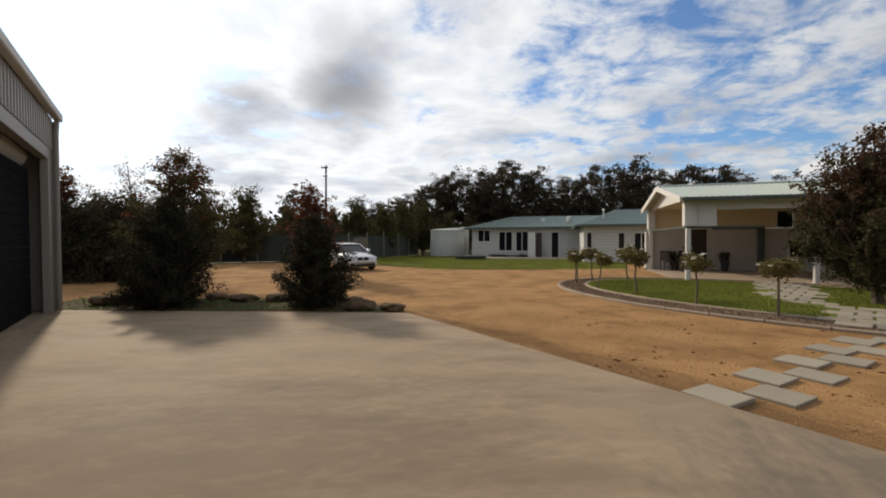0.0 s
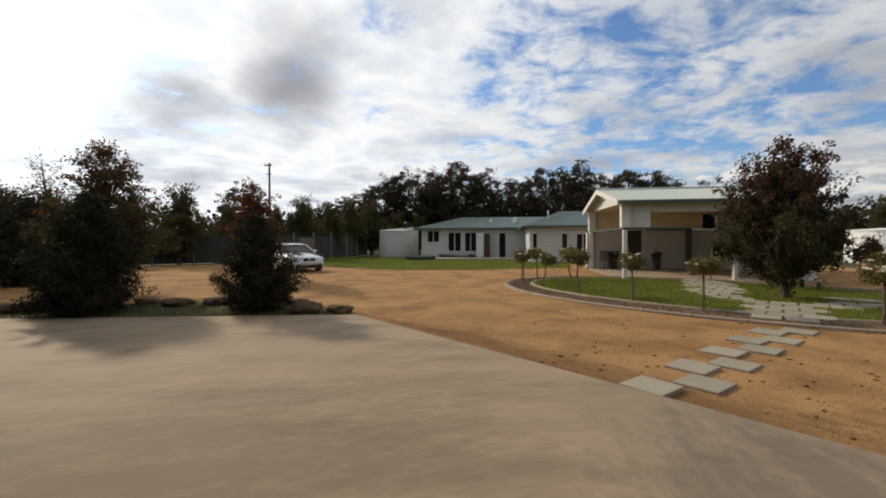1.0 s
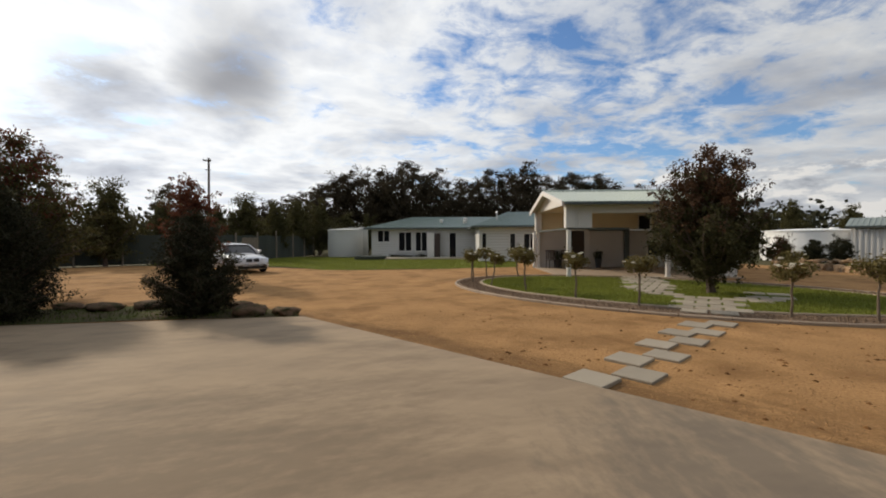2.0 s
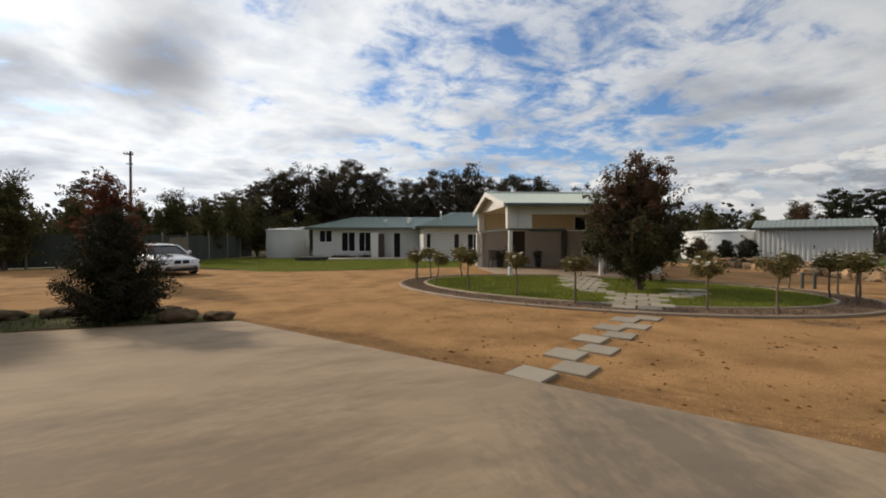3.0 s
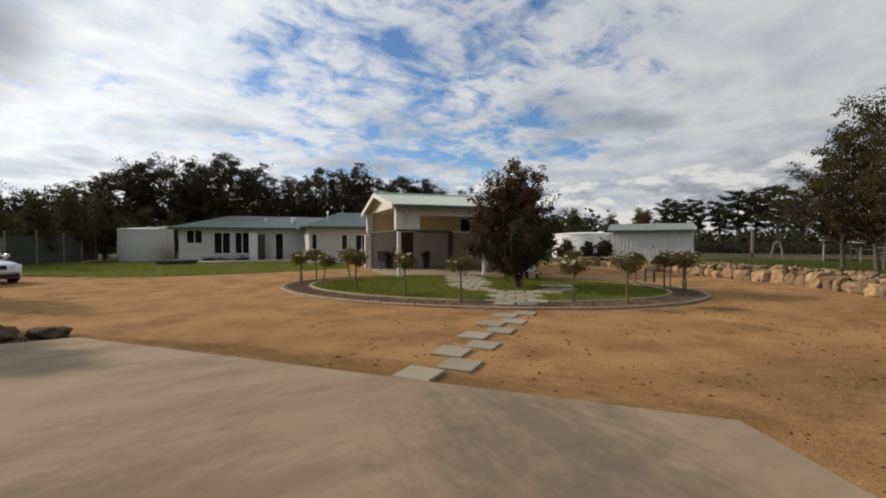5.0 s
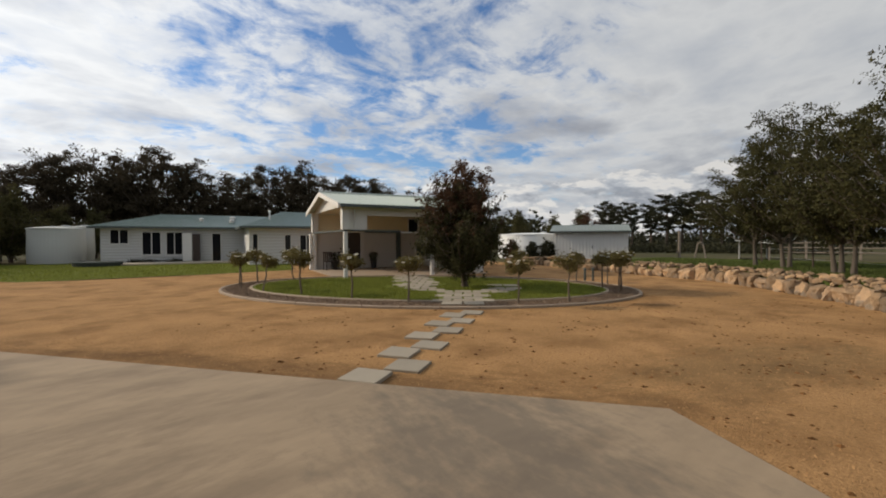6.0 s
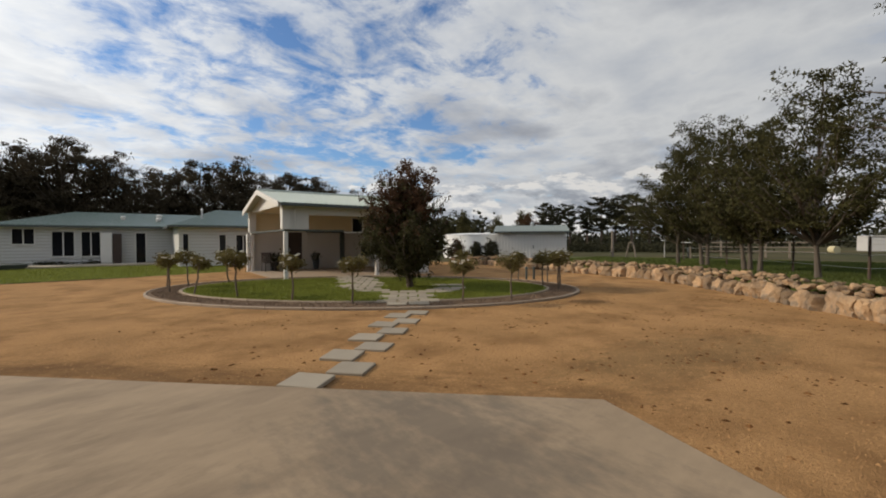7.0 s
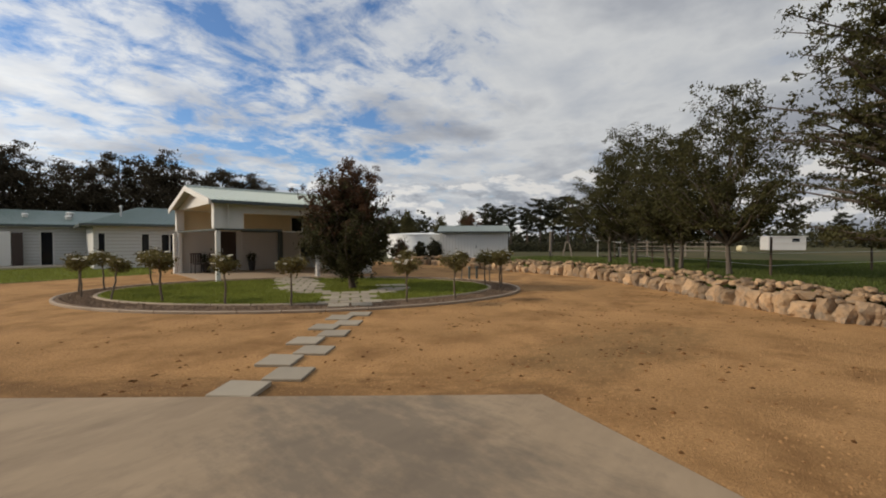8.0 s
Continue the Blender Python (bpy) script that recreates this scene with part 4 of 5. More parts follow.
def water_tank(place, r, h, mat, label, dome=0.25, ribs=9):
    t = thing("water_tank", label, "tank", pose(*place))
    b = fresh()
    n = 48
    prof = []
    for i in range(ribs * 4 + 1):
        z = h * i / (ribs * 4)
        prof.append((r + (0.03 if i % 4 in (1, 2) else 0.0), z))
    rows = [[b.verts.new((q * math.cos(2 * math.pi * k / n), q * math.sin(2 * math.pi * k / n), z)) for k in range(n)] for q, z in prof]
    for r0, r1 in zip(rows, rows[1:]):
        for k in range(n):
            b.faces.new((r0[k], r0[(k + 1) % n], r1[(k + 1) % n], r1[k]))
    part("wall", b, mat, t)
    b = fresh()
    prof = [(r + 0.06, h), (r + 0.06, h + 0.06), (r * 0.9, h + dome * 0.45), (r * 0.5, h + dome * 0.85), (r * 0.2, h + dome), (0.02, h + dome)]
    rows = [[b.verts.new((q * math.cos(2 * math.pi * k / n), q * math.sin(2 * math.pi * k / n), z)) for k in range(n)] for q, z in prof]
    for r0, r1 in zip(rows, rows[1:]):
        for k in range(n):
            b.faces.new((r0[k], r0[(k + 1) % n], r1[(k + 1) % n], r1[k]))
    part("lid", b, mat, t)
    b = fresh()
    tube(b, (r * 0.3, -r * 0.3, h + dome * 0.5), (r * 0.3, -r * 0.3, h + dome + 0.08), 0.25, 0.25, 14)
    part("hatch", b, mat, t)
    return t


water_tank(polar(0.55, 42.0), 1.62, 2.45, TANK, "large pale water tank beside the house", 0.22, 1)
water_tank(polar(2.3, 44.6), 0.9, 2.65, TANK, "smaller pale water tank behind the large one", 0.15, 1)
water_tank(polar(54.2, 40.0), 2.9, 2.05, WHITE_TANK, "wide white water tank beside the shed", 0.2, 1)

# raised lawn behind the boulder wall
RAISED = [(10.95, -3.6), (11.0, -2.0), (11.9, -0.95), (13.0, 0.1), (14.6, 1.15), (16.9, 2.85), (19.2, 5.3), (19.9, 7.2), (20.6, 9.3), (24, 12), (27, 12), (27, -14), (10.95, -14)]
RAISED = [(x + (0.42 * (x - 8) / math.hypot(x - 8, y - 6) if i < 9 else 0), y + (0.42 * (y - 6) / math.hypot(x - 8, y - 6) if i < 9 else 0)) for i, (x, y) in enumerate(RAISED)]
b = prism(RAISED[::-1], -0.05, 0.50)
whole("raised_lawn", b, ROUGH_SHADED_TURF, "raised green lawn held by the boulder wall", "lawn", kind="structure")

# ---- boulder wall ----
WALL_LINE = [Vector(p) for p in ((9.9, -5.4, 0), (10.25, -3.4, 0), (10.5, -2.1, 0), (11.15, -1.2, 0), (12.2, -0.25, 0), (13.9, 0.92, 0), (16.2, 2.75, 0), (18.2, 4.9, 0), (18.9, 6.6, 0), (19.5, 8.3, 0), (20.6, 10.7, 0), (22.6, 15.6, 0), (23.8, 19.2, 0))]


def along(line, s):
    """The place and the way at a length s along a line."""
    for p, q in zip(line, line[1:]):
        d = (q - p).length
        if s <= d:
            return p.lerp(q, s / d), (q - p).normalized()
        s -= d
    return line[-1], (line[-1] - line[-2]).normalized()


def line_length(line):
    return sum((q - p).length for p, q in zip(line, line[1:]))


rocks = []
for i in range(14):
    me = mesh_from(rock(i + 1, 0.5, 0.5, 0.5, 3, 0.75), "boulder")
    me.materials.append(STONE)
    rocks.append(me)
small_rocks = []
for i in range(8):
    me = mesh_from(rock(i + 31, 0.5, 0.5, 0.5, 2, 0.5), "stone")
    me.materials.append(STONE)
    small_rocks.append(me)
boulder_wall = thing("boulder_wall", "dry-laid wall of tan sandstone boulders and rubble", "retaining wall", kind="structure")
rw = random.Random(11)
s, total = 0.2, line_length(WALL_LINE)
while s < total:
    w = rw.uniform(0.28, 0.54)
    c, way = along(WALL_LINE, s + w / 2)
    back = Vector((way.y, -way.x, 0))
    c = c + back * rw.uniform(0.20, 0.34)
    ob = part("boulder", rw.choice(rocks), STONE, boulder_wall)
    k = 1.0 if s < 17 else 0.85
    ob.matrix_basis = pose(c.x, c.y, -0.07, rw.uniform(-9, 9), rw.uniform(-9, 9), math.degrees(math.atan2(way.y, way.x)) + rw.choice((0, 180)) + rw.uniform(-14, 14)) @ Matrix.Diagonal((w * 1.12, rw.uniform(0.46, 0.62), rw.uniform(0.44, 0.64) * k, 1))
    s += w * 0.98
for row, (off, z, lo, hi, gapf) in enumerate(((0.42, 0.40, 0.14, 0.32, 0.75), (0.60, 0.46, 0.11, 0.25, 0.75), (0.80, 0.49, 0.10, 0.22, 0.80), (1.00, 0.50, 0.08, 0.18, 1.0))):
    s = 0.1
    while s < total - 3 * row:
        w = rw.uniform(lo, hi)
        c, way = along(WALL_LINE, s + w / 2)
        c = c + Vector((way.y, -way.x, 0)) * (off + rw.uniform(-0.12, 0.14))
        ob = part("stone", rw.choice(small_rocks), STONE, boulder_wall)
        ob.matrix_basis = pose(c.x, c.y, z + rw.uniform(-0.10, 0.05), rw.uniform(-20, 20), rw.uniform(-20, 20), rw.uniform(0, 360)) @ Matrix.Diagonal((w * 1.15, w * rw.uniform(0.7, 1.0), w * rw.uniform(0.5, 0.75), 1))
        s += w * gapf * (1.0 if s < 14 else 1.7)

# planted strip and rocks along the far edge of the apron
strip = [(-9.4, 9.50), (-9.9, 11.6), (-7, 11.4), (-4.0, 11.5), (-1.9, 10.6), (-0.95, 9.35), (-0.80, 8.98), (-3.6, 9.36)]
sheet("planted_strip", strip[::-1], 0.012, SOIL, "dark mossy planting strip at the apron's edge", "garden bed")
for i, (x, y, w, h) in enumerate(((-1.85, 9.45, 0.62, 0.27), (-1.12, 9.30, 0.50, 0.22), (-4.25, 11.0, 0.62, 0.24), (-5.15, 11.05, 0.8, 0.22), (-3.3, 11.15, 0.5, 0.2), (-8.2, 10.5, 0.8, 0.28), (-7.7, 11.1, 0.55, 0.22), (-2.3, 10.6, 0.5, 0.2), (-6.0, 11.3, 0.5, 0.2))):
    me = mesh_from(rock(i + 70, 0.5, 0.5, 0.5, 3, 0.7), "rock")
    ob = whole("rock", me, DARK_ROCK, "dark mossy rounded rock edging the planted strip", "rock", pose(x, y, -0.04, 0, 0, i * 47) @ Matrix.Diagonal((w * 1.1, w * 0.9, h * 1.15, 1)), "rocks along the apron", smooth=True)

# ---- trees and shrubs near the camera ----
UPRIGHT = ((0.21, 0.5), (0.26, 0.82), (0.36, 1.0), (0.5, 1.0), (0.65, 0.93), (0.8, 0.78), (0.92, 0.58), (1.0, 0.22))
CONE = ((0.02, 0.92), (0.2, 1.0), (0.45, 0.97), (0.7, 0.80), (0.88, 0.52), (1.0, 0.12))
ROUND = ((0.16, 0.5), (0.35, 0.95), (0.5, 1.0), (0.7, 0.82), (0.88, 0.5), (1.0, 0.15))
SPREADING = ((0.29, 0.5), (0.38, 0.95), (0.5, 1.0), (0.68, 0.8), (0.85, 0.5), (1.0, 0.16))
tree("ornamental_tree", "small dense ornamental tree with bronze-green leaves on a short trunk", "tree", (*TREE_AT, 0.06), 3.92, 1.54, UPRIGHT, 0.085, LEAF_DARK, 0.08, 26, 0.095, 7, limbs=160, subs=5, rise=62, base=0.5, sub=0.32, flat=1.0,
     second=(LEAF_MAROON, 0.35, 0.85, "bronze upper leaves"), fill=1.3, wild=0.26, lean=(-0.16, 0.16))
APRON = "shrubs along the apron"
tree("conifer_shrub", "dense dark conifer shrub touching the ground", "shrub", (-6.62, 10.15, 0), 2.55, 1.15, CONE, 0.07, LEAF_BUSH, 0.05, 34, 0.09, 21, limbs=170, subs=4, rise=40, base=0.05, sub=0.30, group=APRON, fill=1.0)
tree("conifer_shrub", "dark conifer shrub with ragged side shoots", "shrub", (-2.95, 9.95, 0), 2.15, 1.08, ((0.02, 0.62), (0.15, 0.82), (0.36, 1.0), (0.6, 0.72), (0.85, 0.42), (1.0, 0.1)), 0.06, LEAF_BUSH, 0.045, 32, 0.08, 22, limbs=150, subs=4, rise=35, base=0.05, sub=0.30, group=APRON, fill=1.0)

tree("autumn_tree", "autumn tree with dark red and green leaves behind the shrubs", "tree", (-8.35, 13.6, 0), 4.45, 1.75, ROUND, 0.09, LEAF_GREEN, 0.085, 22, 0.12, 31, limbs=110, subs=5, rise=50, sub=0.4, second=(LEAF_RED, 0.45, 1.25, "dark red upper leaves"))
tree("autumn_tree", "autumn tree with rust-red leaves beyond the apron", "tree", (-5.65, 18.4, 0), 3.95, 1.05, ROUND, 0.08, LEAF_RED, 0.095, 20, 0.12, 32, limbs=70, subs=5, rise=50, sub=0.4)
hedge = tree("hedge_shrub", "broad dark green hedge shrub beyond the gravel", "shrub", (-12.9, 17.2, 0), 3.3, 2.3, ((0.02, 0.95), (0.3, 1.0), (0.6, 0.95), (0.85, 0.7), (1.0, 0.3)), 0.09, LEAF_BUSH, 0.11, 24, 0.19, 33, limbs=90, subs=5, rise=35, base=0.1, sub=0.6, group="hedge beyond the gravel", fill=1.0)
for x, y, t in ((-16.5, 18.6, 70), (-14.6, 21.4, 140), (-20.5, 20.0, 200)):
    copy_thing(hedge, pose(x, y, 0, 0, 0, t))
tree("sparse_tree", "half-bare tree with thin dark branches", "tree", polar(-36.2, 22), 4.95, 1.5, SPREADING, 0.08, LEAF_RED, 0.08, 5, 0.10, 34, limbs=34, subs=6, rise=45, base=1.4, sub=0.6)
tree("autumn_tree", "reddish tree rising over the hedge", "tree", polar(-42.0, 21.5), 4.25, 1.15, ROUND, 0.09, LEAF_BUSH, 0.11, 18, 0.15, 35, limbs=60, subs=5, rise=50, sub=0.45, second=(LEAF_RED, 0.6, 0.9, "red upper leaves"))

# ---- trees on the raised lawn ----
ROW = "row of trees on the raised lawn"
for i, (x, y, h, w, n, turn) in enumerate(((21.5, 4.25, 5.5, 2.1, 60, 0), (20.5, 3.0, 6.2, 2.3, 75, 60), (18.2, 1.45, 5.3, 1.9, 60, 20), (17.65, 1.1, 5.0, 1.8, 50, 100), (15.3, -0.32, 5.6, 2.25, 75, 150))):
    tree("ash_tree", "young ash tree with olive-green leaflets", "tree", (x, y, 0.48), h, w, SPREADING, 0.062, LEAF_ASH, 0.10, 24, 0.14, 60 + i, limbs=int(n * 0.85), subs=6, rise=48, base=0.9, sub=0.55, flat=0.6, bark=PALE_BARK, group=ROW, turn=turn, trunks=2 if i in (1, 2) else 1, droop=0.5, slim=0.42, fill=1.8, wild=0.30)
tree("ash_tree", "tall ash tree with layered drooping branches", "tree", (12.3, -3.75, 0.48), 8.9, 2.9, ((0.12, 0.7), (0.3, 1.0), (0.5, 0.95), (0.75, 0.75), (1.0, 0.25)), 0.14, LEAF_ASH, 0.09, 26, 0.12, 66, limbs=170, subs=7, rise=18, base=0.7, sub=0.55, flat=0.35, sag=0.05, bark=PALE_BARK, group=ROW, droop=0.6, slim=0.42, fill=1.8)

# ---- trees far behind ----
DOME = ((0.36, 0.35), (0.5, 0.75), (0.64, 1.0), (0.78, 0.95), (0.9, 0.7), (1.0, 0.3))
GUMS = ((-9.5, 60, 7.0), (-5.8, 57, 7.6), (-2.8, 56, 8.8), (0.2, 57, 10.9), (3.5, 58, 11.4), (6.2, 60, 11.0), (8.6, 57, 12.0), (11.6, 57, 11.2), (14.4, 60, 10.0), (17.4, 58, 10.0), (20.4, 57, 10.9), (23.8, 58, 11.9), (26.2, 64, 10.2), (28.6, 60, 10.8), (31.4, 59, 10.4), (33.6, 61, 10.3), (36.2, 60, 8.8), (39.5, 64, 7.6))
made = []
for i, (bear, dist, h) in enumerate(GUMS):
    m = pose(*polar(bear, dist), 0, 0, i * 77) @ Matrix.Scale(h / 10.5, 4)
    if i < 4:
        t = tree("gum_tree", "tall dark eucalyptus with clumped foliage behind the house", "tree", (0, 0, 0), 10.5, (4.4, 3.7, 4.1, 3.3)[i], DOME, 0.22, LEAF_GUM, 0.24, 36, 0.34, 80 + i, limbs=(38, 30, 36, 28)[i], subs=5, rise=52, base=3.0, sub=1.0, flat=0.55, bark=PALE_BARK, group="eucalyptus trees behind the house", droop=0.6, slim=0.42, fill=1.6)
        t.matrix_basis = m
        made.append(t)
    else:
        t = copy_thing(made[i % 4], pose(0, 0, 0))
        t.matrix_basis = m
# lower trees that close the view between the gum trunks
scrub = tree("garden_tree", "bushy olive-green tree near the boundary fence", "tree", polar(-24.8, 33), 5.2, 1.55, ROUND, 0.10, LEAF_GREEN, 0.15, 22, 0.2, 96, limbs=64, subs=4, rise=50, base=0.5, sub=0.6, group="trees along the boundary")
for bear, dist, h in ((-29.5, 34, 3.9), (-20.0, 37, 4.4), (-14.4, 40, 4.4), (-11.6, 38, 5.2), (-8.0, 41, 5.0), (-5.2, 44, 5.4), (-2.6, 46, 5.6), (0.6, 50, 4.6), (3.4, 52, 4.6), (-33.0, 33, 4.4), (-38.5, 30, 4.2), (-17.4, 42, 4.6), (52.8, 52, 5.0), (57.0, 56, 4.6), (50.5, 54, 4.4), (60.6, 58, 5.4), (46.0, 50, 4.2), (42.5, 52, 4.6)):
    t = copy_thing(scrub, pose(0, 0, 0))
    t.matrix_basis = pose(*polar(bear, dist), 0, 0, bear * 31) @ Matrix.Scale(h / 5.2, 4)
tree("gum_tree", "slender gum tree with an open crown", "tree", polar(-19.3, 47), 7.2, 2.3, DOME, 0.12, LEAF_GUM, 0.2, 18, 0.26, 98, limbs=20, subs=5, rise=50, base=2.4, sub=0.8, flat=0.5, bark=PALE_BARK)
tree("autumn_tree", "dark red tree showing over the shed roof", "tree", polar(61.2, 46), 4.3, 1.2, ROUND, 0.1, LEAF_MAROON, 0.16, 18, 0.22, 97, limbs=44, subs=4, rise=45, sub=0.6)
PLATES = ((0.33, 0.35), (0.48, 0.8), (0.66, 1.0), (0.85, 0.85), (1.0, 0.45))
pines = []
for i in range(2):
    pines.append(tree("pine_tree", "distant flat-topped pine standing in the paddock", "tree", polar((63.5, 66.4)[i], (98, 101)[i]), 10.0, (3.3, 2.7)[i], PLATES, 0.24, LEAF_PINE, 0.30, 24, 0.30, 99 + i, limbs=(26, 20)[i], subs=5, rise=16, base=3.0, sub=1.0, flat=0.42, group="distant pines", fill=1.4))
for i, (bear, dist, h) in enumerate(((64.7, 108, 9.6), (68.5, 104, 9.6), (70.2, 99, 11.0), (72.0, 103, 11.8), (73.8, 100, 11.6), (75.6, 104, 10.8), (77.6, 108, 9.8), (80.2, 112, 9.0), (82.6, 118, 9.0), (97, 140, 9.0), (100.5, 150, 8.5), (105, 140, 9.5))):
    t = copy_thing(pines[i % 2], pose(0, 0, 0))
    t.matrix_basis = pose(*polar(bear, dist), 0, 0, bear * 53) @ Matrix.Scale(h / 10.0, 4)
# low far scrub along the horizon
rs = np.random.default_rng(7)
pts = []
for k in range(2600):
    bear = rs.uniform(-60, 130)
    p = np.array(polar(bear, rs.uniform(108, 150) if bear > 56 else rs.uniform(75, 95)))
    far = bear > 56
    n = 16
    pts.append(p + rs.normal(size=(n, 3)) * (np.array((2.6, 2.6, 0.8)) if far else np.array((2.2, 2.2, 1.5))) + np.array((0, 0, rs.uniform(0.2, 2.9) if far else rs.uniform(0.8, 4.2))))
pts = np.concatenate(pts)
far_me = leaves(pts[pts[:, 2] > 0], 0.85, 8, 0, 0.7)
far_me.materials.append(LEAF_PINE)
tagged(new("far_woods", far_me), "dark scrub and woods along the horizon", "woods", kind="stuff")
pts = []
for k in range(420):
    p = np.array(polar(rs.uniform(65, 86), rs.uniform(60, 68)))
    pts.append(p + rs.normal(size=(26, 3)) * np.array((1.0, 1.0, 0.30)) + np.array((0, 0, rs.uniform(0.0, 0.75))))
pts = np.concatenate(pts)
low_me = leaves(pts[pts[:, 2] > 0], 0.26, 9, 0, 0.6)
low_me.materials.append(LEAF_BUSH)
tagged(new("paddock_scrub", low_me), "low dark scrub along the paddock fence", "scrub", kind="stuff")
for i, (bear, dist, r_) in enumerate(((51.9, 35, 0.8), (54.4, 34.5, 0.72), (56.3, 34.5, 0.8))):
    tree("round_shrub", "clipped dark round shrub before the white tank", "shrub", polar(bear, dist), r_ * 2, r_, ((0.02, 0.6), (0.3, 0.95), (0.55, 1.0), (0.8, 0.75), (1.0, 0.25)), 0.04, LEAF_MAROON if i == 0 else LEAF_BUSH, 0.09, 20, 0.10, 120 + i, limbs=46, subs=3, rise=40, base=0.1, sub=0.3, group="shrubs by the white tank", fill=1.0)

# ---- standard roses ----
ROSES = ((4.58, 14.5, 1.15, 0, 3), (4.85, 15.6, 1.1, 40, -2), (5.6, 16.0, 1.2, 90, 4), (4.66, 12.85, 1.12, 10, -14), (6.8, 15.7, 1.25, 200, 7), (5.18, 11.4, 1.25, 140, 4), (5.76, 9.66, 1.2, 20, 2), (6.45, 8.2, 1.15, 250, -2), (8.26, 6.25, 1.12, 300, 3), (9.48, 5.66, 1.15, 75, -3), (12.1, 5.6, 1.18, 120, 4), (12.72, 5.85, 1.2, 180, -5), (12.86, 6.5, 1.12, 220, 3), (14.1, 6.95, 1.15, 30, 2), (14.4, 8.3, 1.1, 330, 2), (13.7, 10.4, 1.15, 100, 0))


def rose(seed):
    t = thing("standard_rose", "standard rose with a round leafy head and white blooms", "rose bush", group="standard roses in the bed")
    r = random.Random(seed)
    lob = [(r.uniform(-0.05, 0.05), 0, 0.92, 0.26, 0.26, 0.17), (0.14, 0.05, 0.98, 0.18, 0.18, 0.15), (-0.14, -0.06, 0.96, 0.17, 0.17, 0.14), (0.02, 0.13, 1.02, 0.16, 0.16, 0.14), (0.0, -0.14, 0.95, 0.16, 0.16, 0.13)]
    b = fresh()
    rings = []
    for i in range(7):
        prev = Vector((r.uniform(-0.015, 0.015), r.uniform(-0.015, 0.015), 0.81 * i / 6 - 0.03))
        rings.append([b.verts.new(prev + Vector((math.cos(j * math.pi / 4), math.sin(j * math.pi / 4), 0)) * (0.024 - 0.0012 * i)) for j in range(8)])
    for r0, r1 in zip(rings, rings[1:]):
        for j in range(8):
            b.faces.new((r0[j], r0[(j + 1) % 8], r1[(j + 1) % 8], r1[j]))
    b.faces.new(rings[-1])
    part("stem", b, ROSE_BARK, t)
    for l in lob:
        b = fresh()
        tube(b, prev - Vector((0, 0, 0.01)), l[:3], 0.013, 0.006, 5)
        part("branch", b, ROSE_BARK, t)
    pts, c = crown_points(lob, 95, 12, 0.045, seed, 0.6)
    part("crown", leaves(pts, 0.055, seed, 0.2, 0.6), LEAF_ROSE, t)
    for k in range(r.randint(6, 10)):
        l = r.choice(lob)
        a = r.uniform(0, 6.28)
        c0 = Vector((l[0] + l[3] * 0.9 * math.cos(a), l[1] + l[4] * 0.9 * math.sin(a), l[2] + l[5] * r.uniform(0.2, 1.1)))
        b = fresh()
        for ring_i, (n, rad, up) in enumerate(((6, 0.042, 0.3), (5, 0.030, 0.8), (3, 0.016, 1.4))):
            for j in range(n):
                an = 2 * math.pi * j / n + ring_i
                o = Vector((math.cos(an), math.sin(an), 0))
                s_ = Vector((-o.y, o.x, 0)) * rad * 0.75
                tip = c0 + o * rad * 1.2 + Vector((0, 0, rad * up))
                b.faces.new([b.verts.new(v) for v in (c0 + Vector((0, 0, -0.01)), c0 + o * rad * 0.7 + s_, tip, c0 + o * rad * 0.7 - s_)])
        part("bloom", b, PETAL, t)
    return t


stock = [rose(200 + i) for i in range(4)]
for i, (x, y, h, turn, lean_) in enumerate(ROSES):
    t = stock[i] if i < 4 else copy_thing(stock[i % 4], pose(0, 0, 0))
    t.matrix_basis = pose(x, y, 0.05, 0, 0, 24) @ pose(0, 0, 0, 0, -lean_, 0) @ pose(0, 0, 0, 0, 0, turn) @ Matrix.Diagonal((h * 0.98, h * 0.98, h * 0.86, 1))

# ---- bollard lights behind the bed ----
for x, y in ((15.2, 8.4), (15.45, 8.2)):
    t = thing("bollard_light", "short dark bollard light at the bed's edge", "light", pose(x, y, 0), "bollard lights")
    b = fresh()
    tube(b, (0, 0, -0.02), (0, 0, 0.42), 0.045, 0.042, 10)
    part("post", b, TRIM, t)
    b = fresh()
    tube(b, (0, 0, 0.42), (0, 0, 0.50), 0.060, 0.052, 10)
    part("cap", b, TRIM, t)

